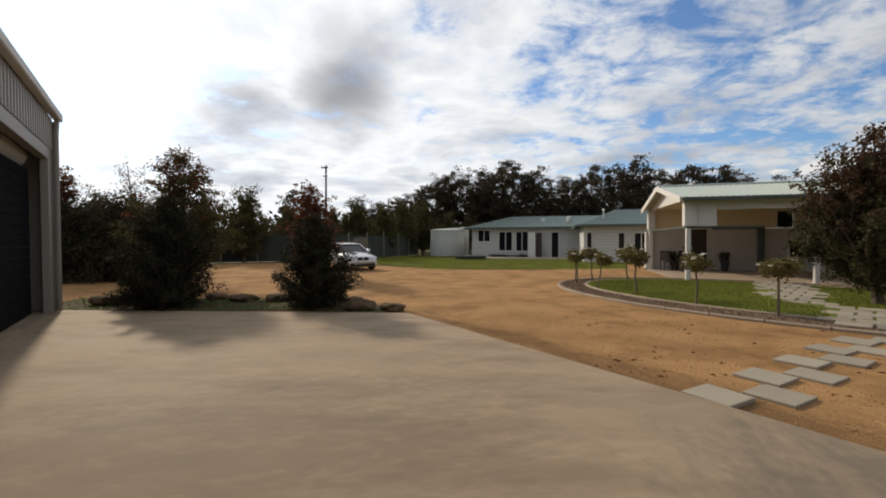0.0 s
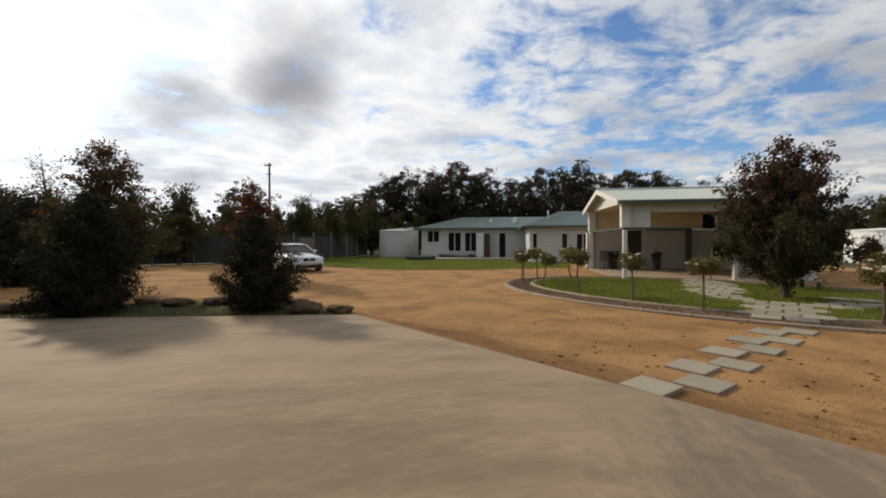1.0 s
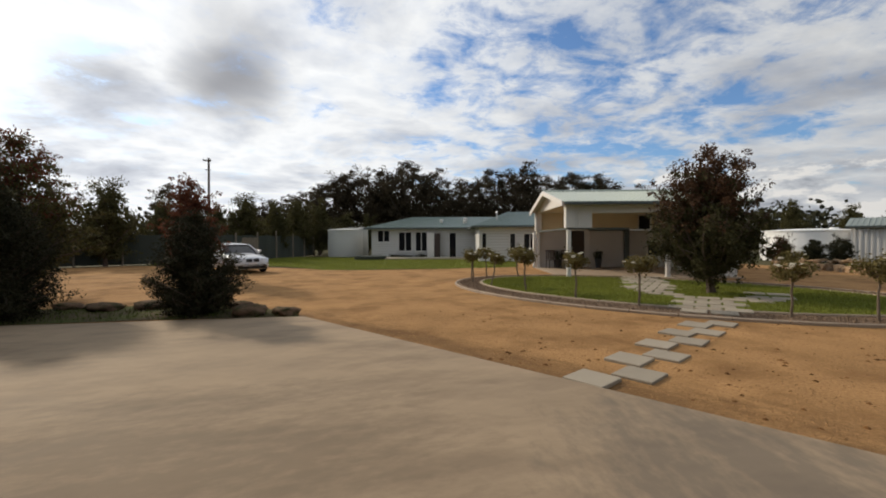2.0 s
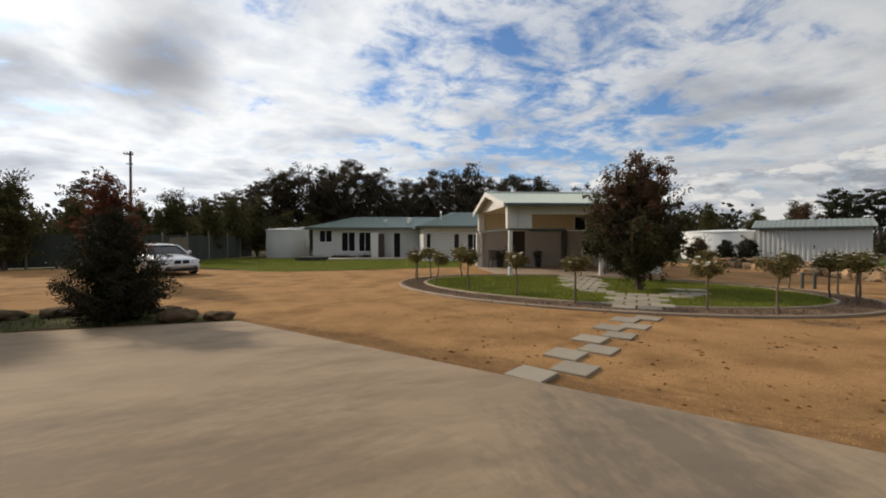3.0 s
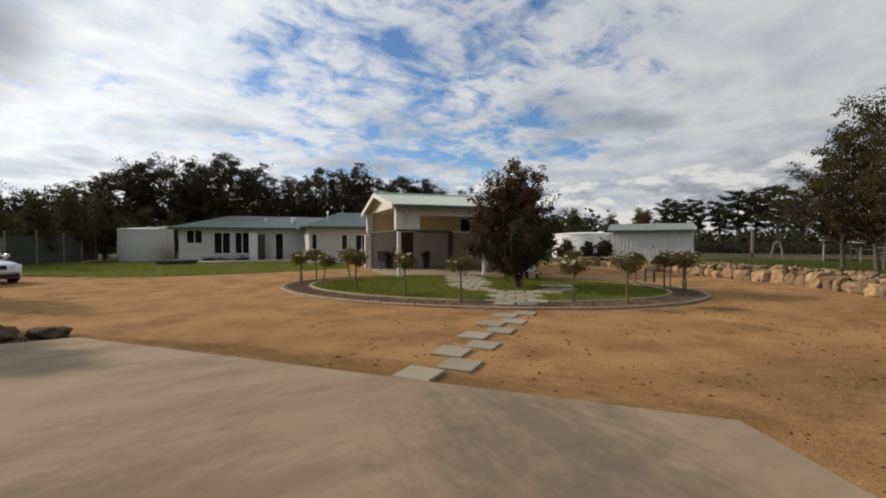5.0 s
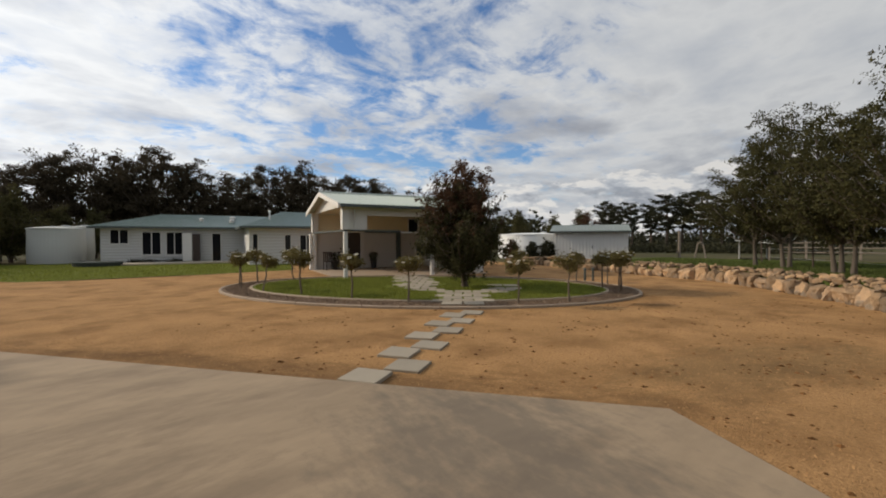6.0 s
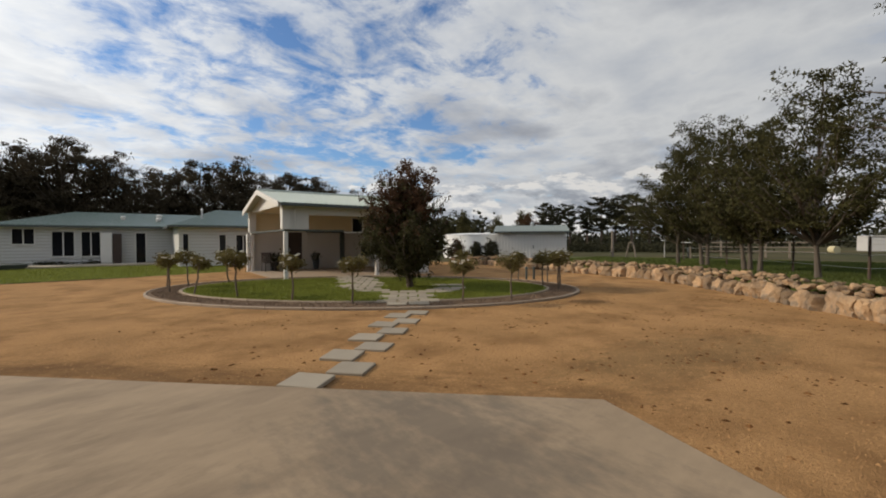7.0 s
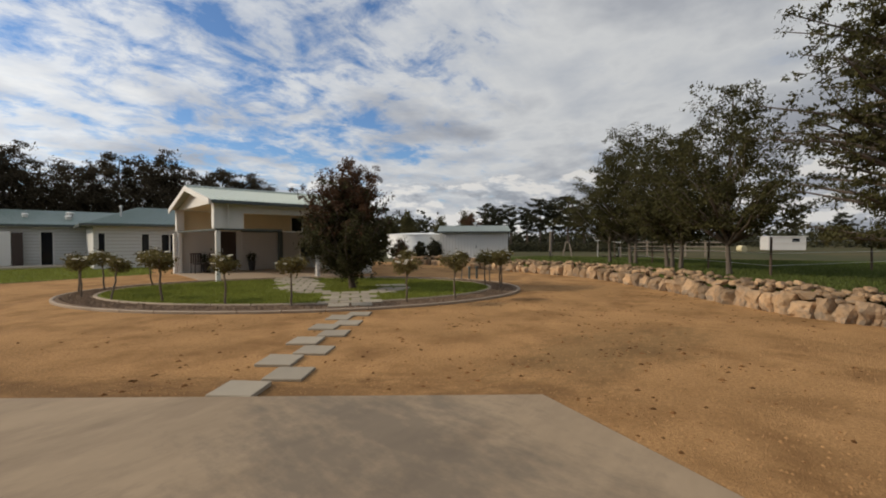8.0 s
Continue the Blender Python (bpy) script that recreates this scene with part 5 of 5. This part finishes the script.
# ---- parked car ----
def sedan(place, yaw):
    car = thing("car", "white four-door sedan parked on the gravel", "car", pose(*place, 0, 0, yaw))
    # length along y, nose toward -y; stations: y, half width, sill, bonnet or belt height
    st = [(-2.32, 0.55, 0.34, 0.52), (-2.22, 0.78, 0.22, 0.66), (-1.95, 0.87, 0.18, 0.76), (-1.5, 0.90, 0.18, 0.84), (-0.85, 0.905, 0.18, 0.93), (0.0, 0.905, 0.18, 0.95), (0.9, 0.905, 0.18, 0.97), (1.6, 0.895, 0.18, 1.0), (2.05, 0.86, 0.22, 1.0), (2.24, 0.78, 0.30, 0.94), (2.30, 0.60, 0.36, 0.80)]
    b = fresh()
    rows = []
    for y, w, lo, hi in st:
        prof = [(-w * 0.86, lo), (-w, lo + 0.10), (-w, (lo + hi) / 2), (-w * 0.985, hi - 0.12), (-w * 0.88, hi - 0.02), (-w * 0.45, hi + 0.02), (0, hi + 0.03)]
        prof += [(-x, z) for x, z in prof[-2::-1]]
        rows.append([b.verts.new((x, y, z)) for x, z in prof])
    for r0, r1 in zip(rows, rows[1:]):
        for k in range(len(r0) - 1):
            b.faces.new((r0[k], r0[k + 1], r1[k + 1], r1[k]))
        b.faces.new((r0[-1], r0[0], r1[0], r1[-1]))
    b.faces.new(rows[0])
    b.faces.new(rows[-1][::-1])
    bmesh.ops.recalc_face_normals(b, faces=b.faces)
    part("body", b, CAR_PAINT, car, smooth=True)
    # cabin: glass band and roof
    cab = [(-0.98, 0.74, 0.94), (-0.15, 0.64, 1.36), (0.35, 0.63, 1.42), (0.95, 0.61, 1.38), (1.75, 0.70, 1.02)]
    b = fresh()
    rows = []
    for y, w, z in cab:
        base = 0.93
        rows.append([b.verts.new(v) for v in ((-0.80, y, base), (-w - (0.8 - w) * 0.0, y, z - 0.03), (-w * 0.8, y, z), (w * 0.8, y, z), (w, y, z - 0.03), (0.80, y, base))])
    for r0, r1 in zip(rows, rows[1:]):
        for k in range(5):
            b.faces.new((r0[k], r0[k + 1], r1[k + 1], r1[k]))
    bmesh.ops.recalc_face_normals(b, faces=b.faces)
    part("windows", b, GLASS, car, "dark tinted glass", smooth=False)
    b = fresh()
    rows = []
    for y, w, z in ((-0.28, 0.63, 1.335), (-0.10, 0.645, 1.385), (0.35, 0.64, 1.437), (0.95, 0.62, 1.40), (1.15, 0.60, 1.33)):
        rows.append([b.verts.new(v) for v in ((-w - 0.02, y, z - 0.06), (-w * 0.85, y, z), (0, y, z + 0.015), (w * 0.85, y, z), (w + 0.02, y, z - 0.06))])
    for r0, r1 in zip(rows, rows[1:]):
        for k in range(4):
            b.faces.new((r0[k], r0[k + 1], r1[k + 1], r1[k]))
    part("roof", b, CAR_PAINT, car, smooth=True)
    for sx in (-1, 1):
        b = fresh()
        tube(b, (sx * 0.83, -1.02, 0.93), (sx * 0.655, -0.2, 1.36), 0.035, 0.03, 6)
        part("front_pillar", b, CAR_PAINT, car)
        b = fresh()
        tube(b, (sx * 0.80, 1.75, 1.0), (sx * 0.63, 1.05, 1.37), 0.05, 0.04, 6)
        part("rear_pillar", b, CAR_PAINT, car)
        b = fresh()
        tube(b, (sx * 0.83, 0.42, 0.94), (sx * 0.66, 0.42, 1.39), 0.03, 0.03, 6)
        part("door_pillar", b, TRIM, car)
        part("mirror", boxed((sx * 0.90, -0.80, 0.96), (sx * 1.06, -0.68, 1.09), 0.03), CAR_PAINT, car)
        hl = fresh()
        hv = [hl.verts.new(v) for v in ((sx * 0.42, -2.31, 0.60), (sx * 0.80, -2.18, 0.62), (sx * 0.86, -1.98, 0.72), (sx * 0.46, -2.27, 0.71))]
        hw_ = [hl.verts.new(v.co + Vector((0, 0.1, 0))) for v in hv]
        hl.faces.new(hv)
        hl.faces.new(hw_[::-1])
        for k in range(4):
            hl.faces.new((hv[k], hv[(k + 1) % 4], hw_[(k + 1) % 4], hw_[k]))
        part("headlight", hl, LAMP_LENS, car, "clear headlight")
        part("tail_light", boxed((sx * 0.55, 2.22, 0.74), (sx * 0.83, 2.30, 0.88), 0.02), RED_LENS, car)
        part("grille", boxed((sx * 0.03, -2.335, 0.54), (sx * 0.30, -2.27, 0.70), 0.02), RUBBER, car, "dark grille half")
        for y in (-1.42, 1.40):
            b = fresh()
            n = 24
            prof = [(0.22, -0.09), (0.30, -0.11), (0.325, -0.08), (0.325, 0.08), (0.30, 0.11), (0.22, 0.09)]
            rr = [[b.verts.new((sx * 0.84 + o, y + q * math.cos(2 * math.pi * k / n), 0.325 + q * math.sin(2 * math.pi * k / n))) for k in range(n)] for q, o in prof]
            for r0, r1 in zip(rr, rr[1:]):
                for k in range(n):
                    b.faces.new((r0[k], r0[(k + 1) % n], r1[(k + 1) % n], r1[k]))
            wheel = part("wheel", b, RUBBER, car, smooth=True)
            b = fresh()
            tube(b, (sx * 0.84 - 0.08, y, 0.325), (sx * 0.84 + sx * 0.085, y, 0.325), 0.215, 0.205, 20)
            for k in range(5):
                a = 2 * math.pi * k / 5
                tube(b, (sx * 0.93, y, 0.325), (sx * 0.93, y + 0.19 * math.cos(a), 0.325 + 0.19 * math.sin(a)), 0.03, 0.022, 6)
            part("rim", b, RIM, wheel)
    part("lower_grille", boxed((-0.66, -2.32, 0.23), (0.66, -2.20, 0.40), 0.02), RUBBER, car, "black lower air intake")
    part("number_plate", boxed((-0.19, -2.352, 0.42), (0.19, -2.335, 0.49), 0.004), WHITE, car, "plain pale number plate")
    return car


sedan((-5.3, 23.5, 0.0), 33)

# low dark plants along the foot of the wing's wall
rs = np.random.default_rng(17)
pts = []
for k in range(46):
    p = house_xy(rs.uniform(-5.4, -2.3), WV - rs.uniform(0.15, 0.75), 0.0)
    pts.append(np.array(p) + rs.normal(size=(30, 3)) * np.array((0.13, 0.13, 0.07)) + np.array((0, 0, rs.uniform(0.08, 0.22))))
pts = np.concatenate(pts)
plants_me = leaves(pts[pts[:, 2] > 0.01], 0.09, 18, 0, 0.5)
plants_me.materials.append(LEAF_BUSH)
tagged(new("border_plants", plants_me), "low dark border plants along the white wall", "plants", kind="stuff")

# ---- boundary fence with shade cloth ----
fence = thing("boundary_fence", "boundary fence of timber posts hung with dark shade cloth", "fence")
FL = [Vector(p) for p in ((-24, 21.5, 0), (-15.5, 30.5, 0), (-8.5, 33.0, 0), (-4.0, 41.5, 0), (-2.6, 46, 0))]
s, total = 0.0, line_length(FL)
k = 0
while s < total:
    c, way = along(FL, s)
    b = fresh()
    tube(b, (c.x, c.y, -0.1), (c.x, c.y, 2.15 + 0.1 * (k % 3)), 0.07, 0.06, 8)
    part("post", b, TIMBER, fence)
    c2, _ = along(FL, min(s + 2.4, total))
    b = fresh()
    nrm = Vector((-way.y, way.x, 0))
    n = 8
    cols = []
    for i in range(n + 1):
        p = c.lerp(c2, i / n) + nrm * (0.05 + 0.02 * math.sin(i * 1.7 + k))
        cols.append([b.verts.new((p.x + nrm.x * o, p.y + nrm.y * o, z)) for o, z in ((0, 0.03), (0, 1.95 + 0.03 * math.sin(i + k)), (0.012, 1.95 + 0.03 * math.sin(i + k)), (0.012, 0.03))])
    for a_, b_ in zip(cols, cols[1:]):
        for j in range(4):
            b.faces.new((a_[j], b_[j], b_[(j + 1) % 4], a_[(j + 1) % 4]))
    part("cloth_panel", b, SHADE, fence)
    s += 2.4
    k += 1
gate = thing("timber_gate", "pale weathered paling gate beside the drive", "gate", pose(*polar(-10.9, 34.5), 0, 0, 14))
for i in range(7):
    part("paling", boxed((-0.55 + i * 0.16, -0.01, 0.1), (-0.55 + i * 0.16 + 0.13, 0.015, 1.75 + 0.03 * (i % 2)), 0.004), TIMBER, gate)
for z in (0.4, 1.4):
    part("rail", boxed((-0.6, 0.016, z), (0.6, 0.06, z + 0.09), 0.004), TIMBER, gate)

pole = thing("power_pole", "tall dark timber power pole with crossarms", "pole", pose(*polar(-15.35, 60)))
b = fresh()
tube(b, (0, 0, 0), (0.1, 0, 11.7), 0.17, 0.11, 10)
part("shaft", b, BARK, pole)
part("crossarm", boxed((-0.55, -0.06, 11.3), (0.35, 0.06, 11.45), 0.01), TIMBER, pole)
part("crossarm", boxed((-0.3, -0.06, 10.2), (0.3, 0.06, 10.32), 0.01), TIMBER, pole)
for x in (-0.5, -0.2, 0.3):
    b = fresh()
    tube(b, (x, 0, 11.45), (x, 0, 11.62), 0.05, 0.03, 8)
    part("insulator", b, TRIM, pole)

# round trampoline on the house lawn
tramp = thing("trampoline", "low round trampoline with a dark skirt on the lawn", "trampoline", pose(*polar(3.7, 34.3)))
b = fresh()
n = 28
for q0, z0, q1, z1 in ((1.30, 0.26, 1.30, 0.31), (1.30, 0.31, 1.05, 0.32)):
    for k in range(n):
        a0, a1 = 2 * math.pi * k / n, 2 * math.pi * (k + 1) / n
        b.faces.new([b.verts.new((q * math.cos(a), q * math.sin(a), z)) for q, z, a in ((q0, z0, a0), (q0, z0, a1), (q1, z1, a1), (q1, z1, a0))])
part("rim_pad", b, TRIM, tramp, "dark padded rim")
b = fresh()
tube(b, (0, 0, 0.27), (0, 0, 0.30), 1.05, 1.05, 28)
part("mat", b, SHADE, tramp)
b = fresh()
tube(b, (0, 0, 0.02), (0, 0, 0.25), 1.22, 1.28, 28)
part("skirt", b, SHADE, tramp)

# porch furniture
def in_house(u, v, z=0.036, turn=0):
    return HOUSE @ pose(u, v, z, 0, 0, turn)


def chair(u, v, turn):
    c = thing("chair", "dark slatted outdoor chair on the porch", "chair", in_house(u, v, 0.036, turn), "porch chairs")
    for x in (-0.24, 0.22):
        for y in (-0.22, 0.22):
            part("leg", boxed((x, y, 0), (x + 0.035, y + 0.035, 0.42), 0.004), DOOR_DARK, c)
    part("seat", boxed((-0.26, -0.25, 0.421), (0.27, 0.27, 0.455), 0.008), DOOR_DARK, c)
    for i in range(5):
        part("slat", boxed((-0.23 + i * 0.1, 0.235, 0.456), (-0.17 + i * 0.1, 0.262, 0.88), 0.004), DOOR_DARK, c)
    part("top_rail", boxed((-0.26, 0.23, 0.881), (0.27, 0.268, 0.94), 0.006), DOOR_DARK, c)
    return c


chair(5.25, 22.6, 10)
chair(6.0, 22.7, -12)
for u, v, h in ((7.75, 22.8, 0.45), (5.65, 22.95, 0.4)):
    t = thing("pot_plant", "dark pot with a small bushy plant on the porch", "pot plant", in_house(u, v), "porch pots")
    b = fresh()
    tube(b, (0, 0, 0), (0, 0, h), 0.13, 0.19, 14)
    tube(b, (0, 0, h), (0, 0, h + 0.04), 0.21, 0.21, 14)
    part("pot", b, POT, t)
    pts, _ = crown_points([(0, 0, h + 0.25, 0.24, 0.24, 0.24)], 40, 14, 0.05, 300 + int(u), 0.4)
    part("foliage", leaves(pts, 0.08, 301, 0, 0.4), LEAF_BUSH, t)

# ---- paddock beyond the raised lawn ----
wire = thing("wire_fence", "post and wire fence across the raised lawn", "fence")
WP = [Vector(p) for p in ((24.5, 4.6, 0.5), (21.2, 2.4, 0.5), (18.2, 0.25, 0.5), (15.4, -1.3, 0.5), (19.5, -4.3, 0.5), (24.0, -7.4, 0.5), (29, -10.5, 0.5))]
for p in WP:
    b = fresh()
    tube(b, p - Vector((0, 0, 0.1)), p + Vector((random.uniform(-0.03, 0.03), random.uniform(-0.03, 0.03), 1.12)), 0.035, 0.03, 8)
    part("post", b, BARK, wire)
for p, q in zip(WP, WP[1:]):
    for z in (0.3, 0.65, 1.0):
        b = fresh()
        tube(b, p + Vector((0, 0, z)), q + Vector((0, 0, z)), 0.006, 0.006, 4)
        part("wire", b, METAL, wire)

hut = thing("farm_hut", "small white hut with a pale flat roof in the paddock", "hut", pose(*polar(95.9, 82), 0, 0, -75))
b = fresh()
box(b, (-2.3, -1.6, 0), (2.3, 1.6, 1.95), 0.02)
part("wall", b, SHED_STEEL, hut)
part("roof", boxed((-2.45, -1.75, 1.951), (2.45, 1.75, 2.06), 0.02), WHITE, hut)
part("stripe", boxed((-2.31, -1.63, 0.85), (2.31, -1.603, 1.0)), GREY_WALL, hut)
part("window", boxed((0.6, -1.635, 1.2), (1.5, -1.603, 1.7)), GLASS, hut)

lean = thing("lean_to", "low rusty tin lean-to on timber posts", "shed", pose(*polar(78.6, 43.5), 0, 0, 12))
for x in (-2.4, -0.8, 0.8, 2.3):
    b = fresh()
    tube(b, (x, -1.0, -0.1), (x, -1.0, 1.25), 0.06, 0.05, 7)
    part("post", b, TIMBER, lean)
part("back_wall", boxed((-2.5, 0.9, 0), (2.5, 0.95, 1.4)), GREY_WALL, lean)
ribbed((-2.7, -1.3, 1.28), (2.6, -1.3, 1.28), (2.6, 1.2, 1.52), (-2.7, 1.2, 1.52), SHED_STEEL, "roof", lean, 0.25, 0.03)
part("side_sheet", boxed((-0.6, -0.96, 0.05), (2.4, -0.92, 0.85)), METAL, lean)
trestle = thing("timber_trestle", "weathered A-frame timber trestle", "trestle", pose(*polar(73.7, 41), 0, 0, 15))
for x0, x1, y in ((-0.6, -0.25, -0.4), (0.6, 0.25, -0.4), (-0.6, -0.25, 0.4), (0.6, 0.25, 0.4)):
    b = fresh()
    tube(b, (x0, y, 0), (x1, y * 0.4, 1.35), 0.05, 0.05, 6)
    part("leg", b, TIMBER, trestle)
part("beam", boxed((-0.5, -0.1, 1.3), (0.5, 0.1, 1.42), 0.01), TIMBER, trestle)
part("beam", boxed((-0.5, -0.36, 0.6), (0.5, -0.28, 0.72), 0.01), TIMBER, trestle)
posts = thing("stock_posts", "pair of tall weathered gate posts with a cross rail", "posts", pose(*polar(71.6, 41), 0, 0, 15))
for x in (-0.28, 0.20):
    b = fresh()
    tube(b, (x, 0, -0.1), (x + 0.02, 0, 2.35), 0.10, 0.09, 8)
    part("post", b, TIMBER, posts)
part("rail", boxed((-0.9, 0.11, 0.5), (0.3, 0.17, 0.62), 0.01), TIMBER, posts)
rails = thing("stock_yard", "weathered timber stockyard rails", "fence")
for bear in (81.0, 83.0, 85.0, 87.0, 89.0, 91.0):
    x, y, _ = polar(bear, 47)
    part("post", boxed((x - 0.08, y - 0.08, -0.05), (x + 0.08, y + 0.08, 1.5), 0.01), TIMBER, rails)
for z in (0.5, 0.9, 1.3):
    for b0 in (81.0, 83.0, 85.0, 87.0, 89.0):
        b = fresh()
        tube(b, (*polar(b0, 46.9)[:2], z), (*polar(b0 + 2, 46.9)[:2], z), 0.05, 0.05, 6)
        part("rail", b, TIMBER, rails)
bale = thing("hay_bale", "pale round hay bale in the paddock", "hay bale", pose(*polar(92.4, 66), 0, 0, 40))
b = fresh()
tube(b, (-0.4, 0, 0.4), (0.4, 0, 0.4), 0.42, 0.42, 20)
part("bale", b, material("straw", (0.50, 0.44, 0.27), 0.95, vary=0.25, grain=30, bump=0.8), bale)

# ---- ground cover ----
def in_poly(x, y, poly):
    inside = False
    for (x0, y0), (x1, y1) in zip(poly, poly[1:] + poly[:1]):
        if (y0 > y) != (y1 > y) and x < (x1 - x0) * (y - y0) / (y1 - y0) + x0:
            inside = not inside
    return inside


def blades(name, n, sample, z, size, seed, label, mat):
    """Grass blades as one mesh of narrow upright leaves."""
    rng = random.Random(seed)
    nrng = np.random.default_rng(seed)
    p = np.array([sample(rng) for _ in range(n)])
    h = size * nrng.uniform(0.5, 1.5, n)
    a = nrng.uniform(0, 2 * np.pi, n)
    w = size * 0.16
    lean_ = nrng.normal(size=(n, 2)) * size * 0.35
    v = np.zeros((n, 3, 3))
    v[:, 0, 0], v[:, 0, 1] = p[:, 0] - np.cos(a) * w, p[:, 1] - np.sin(a) * w
    v[:, 1, 0], v[:, 1, 1] = p[:, 0] + np.cos(a) * w, p[:, 1] + np.sin(a) * w
    v[:, 2, 0], v[:, 2, 1] = p[:, 0] + lean_[:, 0], p[:, 1] + lean_[:, 1]
    v[:, :, 2] = z
    v[:, 2, 2] = z + h
    me = bpy.data.meshes.new(name)
    me.vertices.add(3 * n)
    me.vertices.foreach_set("co", v.ravel())
    me.loops.add(3 * n)
    me.loops.foreach_set("vertex_index", np.arange(3 * n))
    me.polygons.add(n)
    me.polygons.foreach_set("loop_start", np.arange(0, 3 * n, 3))
    me.polygons.foreach_set("loop_total", np.full(n, 3))
    me.update()
    me.materials.append(mat)
    return tagged(new(name, me), label, "grass", kind="stuff")


def in_oval(rng):
    while True:
        a, q = rng.uniform(0, 2 * math.pi), math.sqrt(rng.random())
        x, y = (IA - 0.12) * q * math.cos(a), (IB - 0.12) * q * math.sin(a)
        x, y = IC[0] + x * math.cos(IT) - y * math.sin(IT), IC[1] + x * math.sin(IT) + y * math.cos(IT)
        if not on_path(x, y):
            return x, y


def in_outline(poly, x0, x1, y0, y1):
    def pick(rng):
        while True:
            x, y = rng.uniform(x0, x1), rng.uniform(y0, y1)
            if in_poly(x, y, poly):
                return x, y
    return pick


blades("grass", 60000, in_oval, 0.06, 0.045, 1, "short green grass of the oval lawn", BLADE)
blades("grass", 60000, in_outline(LAWN_HOUSE, -13, 12, 22, 40), 0.006, 0.07, 2, "green grass of the house lawn", BLADE)
blades("grass", 90000, in_outline(RAISED, 11, 30, -9, 10), 0.498, 0.06, 3, "rough green grass of the raised lawn, darkened for tree shade", LONG_SHADED_BLADE)
blades("grass", 1600, in_outline(strip, -9.9, -0.8, 9.0, 11.6), 0.01, 0.06, 4, "patchy grass in the planted strip", LONG_SHADED_BLADE)


def scatter(name, mat, n, sample, size, seed, label, category, flat=0.5):
    rng = random.Random(seed)
    vs, fs = [], []
    for _ in range(n):
        x, y = sample(rng)
        s_ = size * (0.45 + 1.7 * rng.random() ** 2.5)
        a, thin, cut = rng.uniform(0, 6.28), rng.uniform(0.45, 1.0), rng.uniform(0, 3.14)
        k = len(vs)
        for j in range(5):
            t_ = a + j * 1.2566
            q = s_ * rng.uniform(0.6, 1.1)
            p_, r_ = q * math.cos(t_), q * math.sin(t_) * thin
            vs.append((x + p_ * math.cos(cut) - r_ * math.sin(cut), y + p_ * math.sin(cut) + r_ * math.cos(cut), -0.002))
        vs.append((x, y, s_ * flat))
        fs += [(k + j, k + (j + 1) % 5, k + 5) for j in range(5)]
    me = bpy.data.meshes.new(name)
    me.from_pydata(vs, [], fs)
    me.materials.append(mat)
    return tagged(new(name, me), label, category, kind="stuff")


def gravel_near(rng):
    while True:
        x, y = rng.uniform(-1, 14), rng.uniform(-3.5, 9)
        if in_poly(x, y, SLAB) or not in_poly(x, y, YARD):
            continue
        dx, dy = x - IC[0], y - IC[1]
        p, q = dx * math.cos(IT) + dy * math.sin(IT), -dx * math.sin(IT) + dy * math.cos(IT)
        if (p / (IA + 1.05)) ** 2 + (q / (IB + 1.05)) ** 2 > 1 and rng.random() < 6.0 / (1.5 + math.hypot(x, y)):
            return x, y


def litter_spot(rng):
    while True:
        x, y = gravel_near(rng)
        if noise.noise(Vector((x * 0.55, y * 0.55, 3.0))) + 0.10 * x / 8 - 0.05 > rng.uniform(-0.25, 0.5) and rng.random() < (x - 0.5) / 6:
            return x, y


scatter("gravel_stones", PEBBLE, 26000, gravel_near, 0.011, 5, "loose orange gravel stones on the drive", "gravel")
scatter("leaf_litter", LITTER, 1500, litter_spot, 0.026, 6, "scattered dry brown leaves and clods on the gravel", "leaf litter", 0.35)


def bed_spot(rng):
    a = rng.uniform(0, 2 * math.pi)
    return oval(a, rng.uniform(0.12, 0.75))


scatter("weeds", LITTER, 90, lambda r: (6.6 + r.gauss(0, 0.55), 1.0 + r.gauss(0, 0.4)), 0.026, 12, "sparse dry weeds flattened on the gravel", "weeds", 0.4)
chips = scatter("mulch_chips", MULCH, 9000, bed_spot, 0.022, 9, "brown bark chips in the rose bed", "mulch", 0.9)
chips.location.z = 0.047
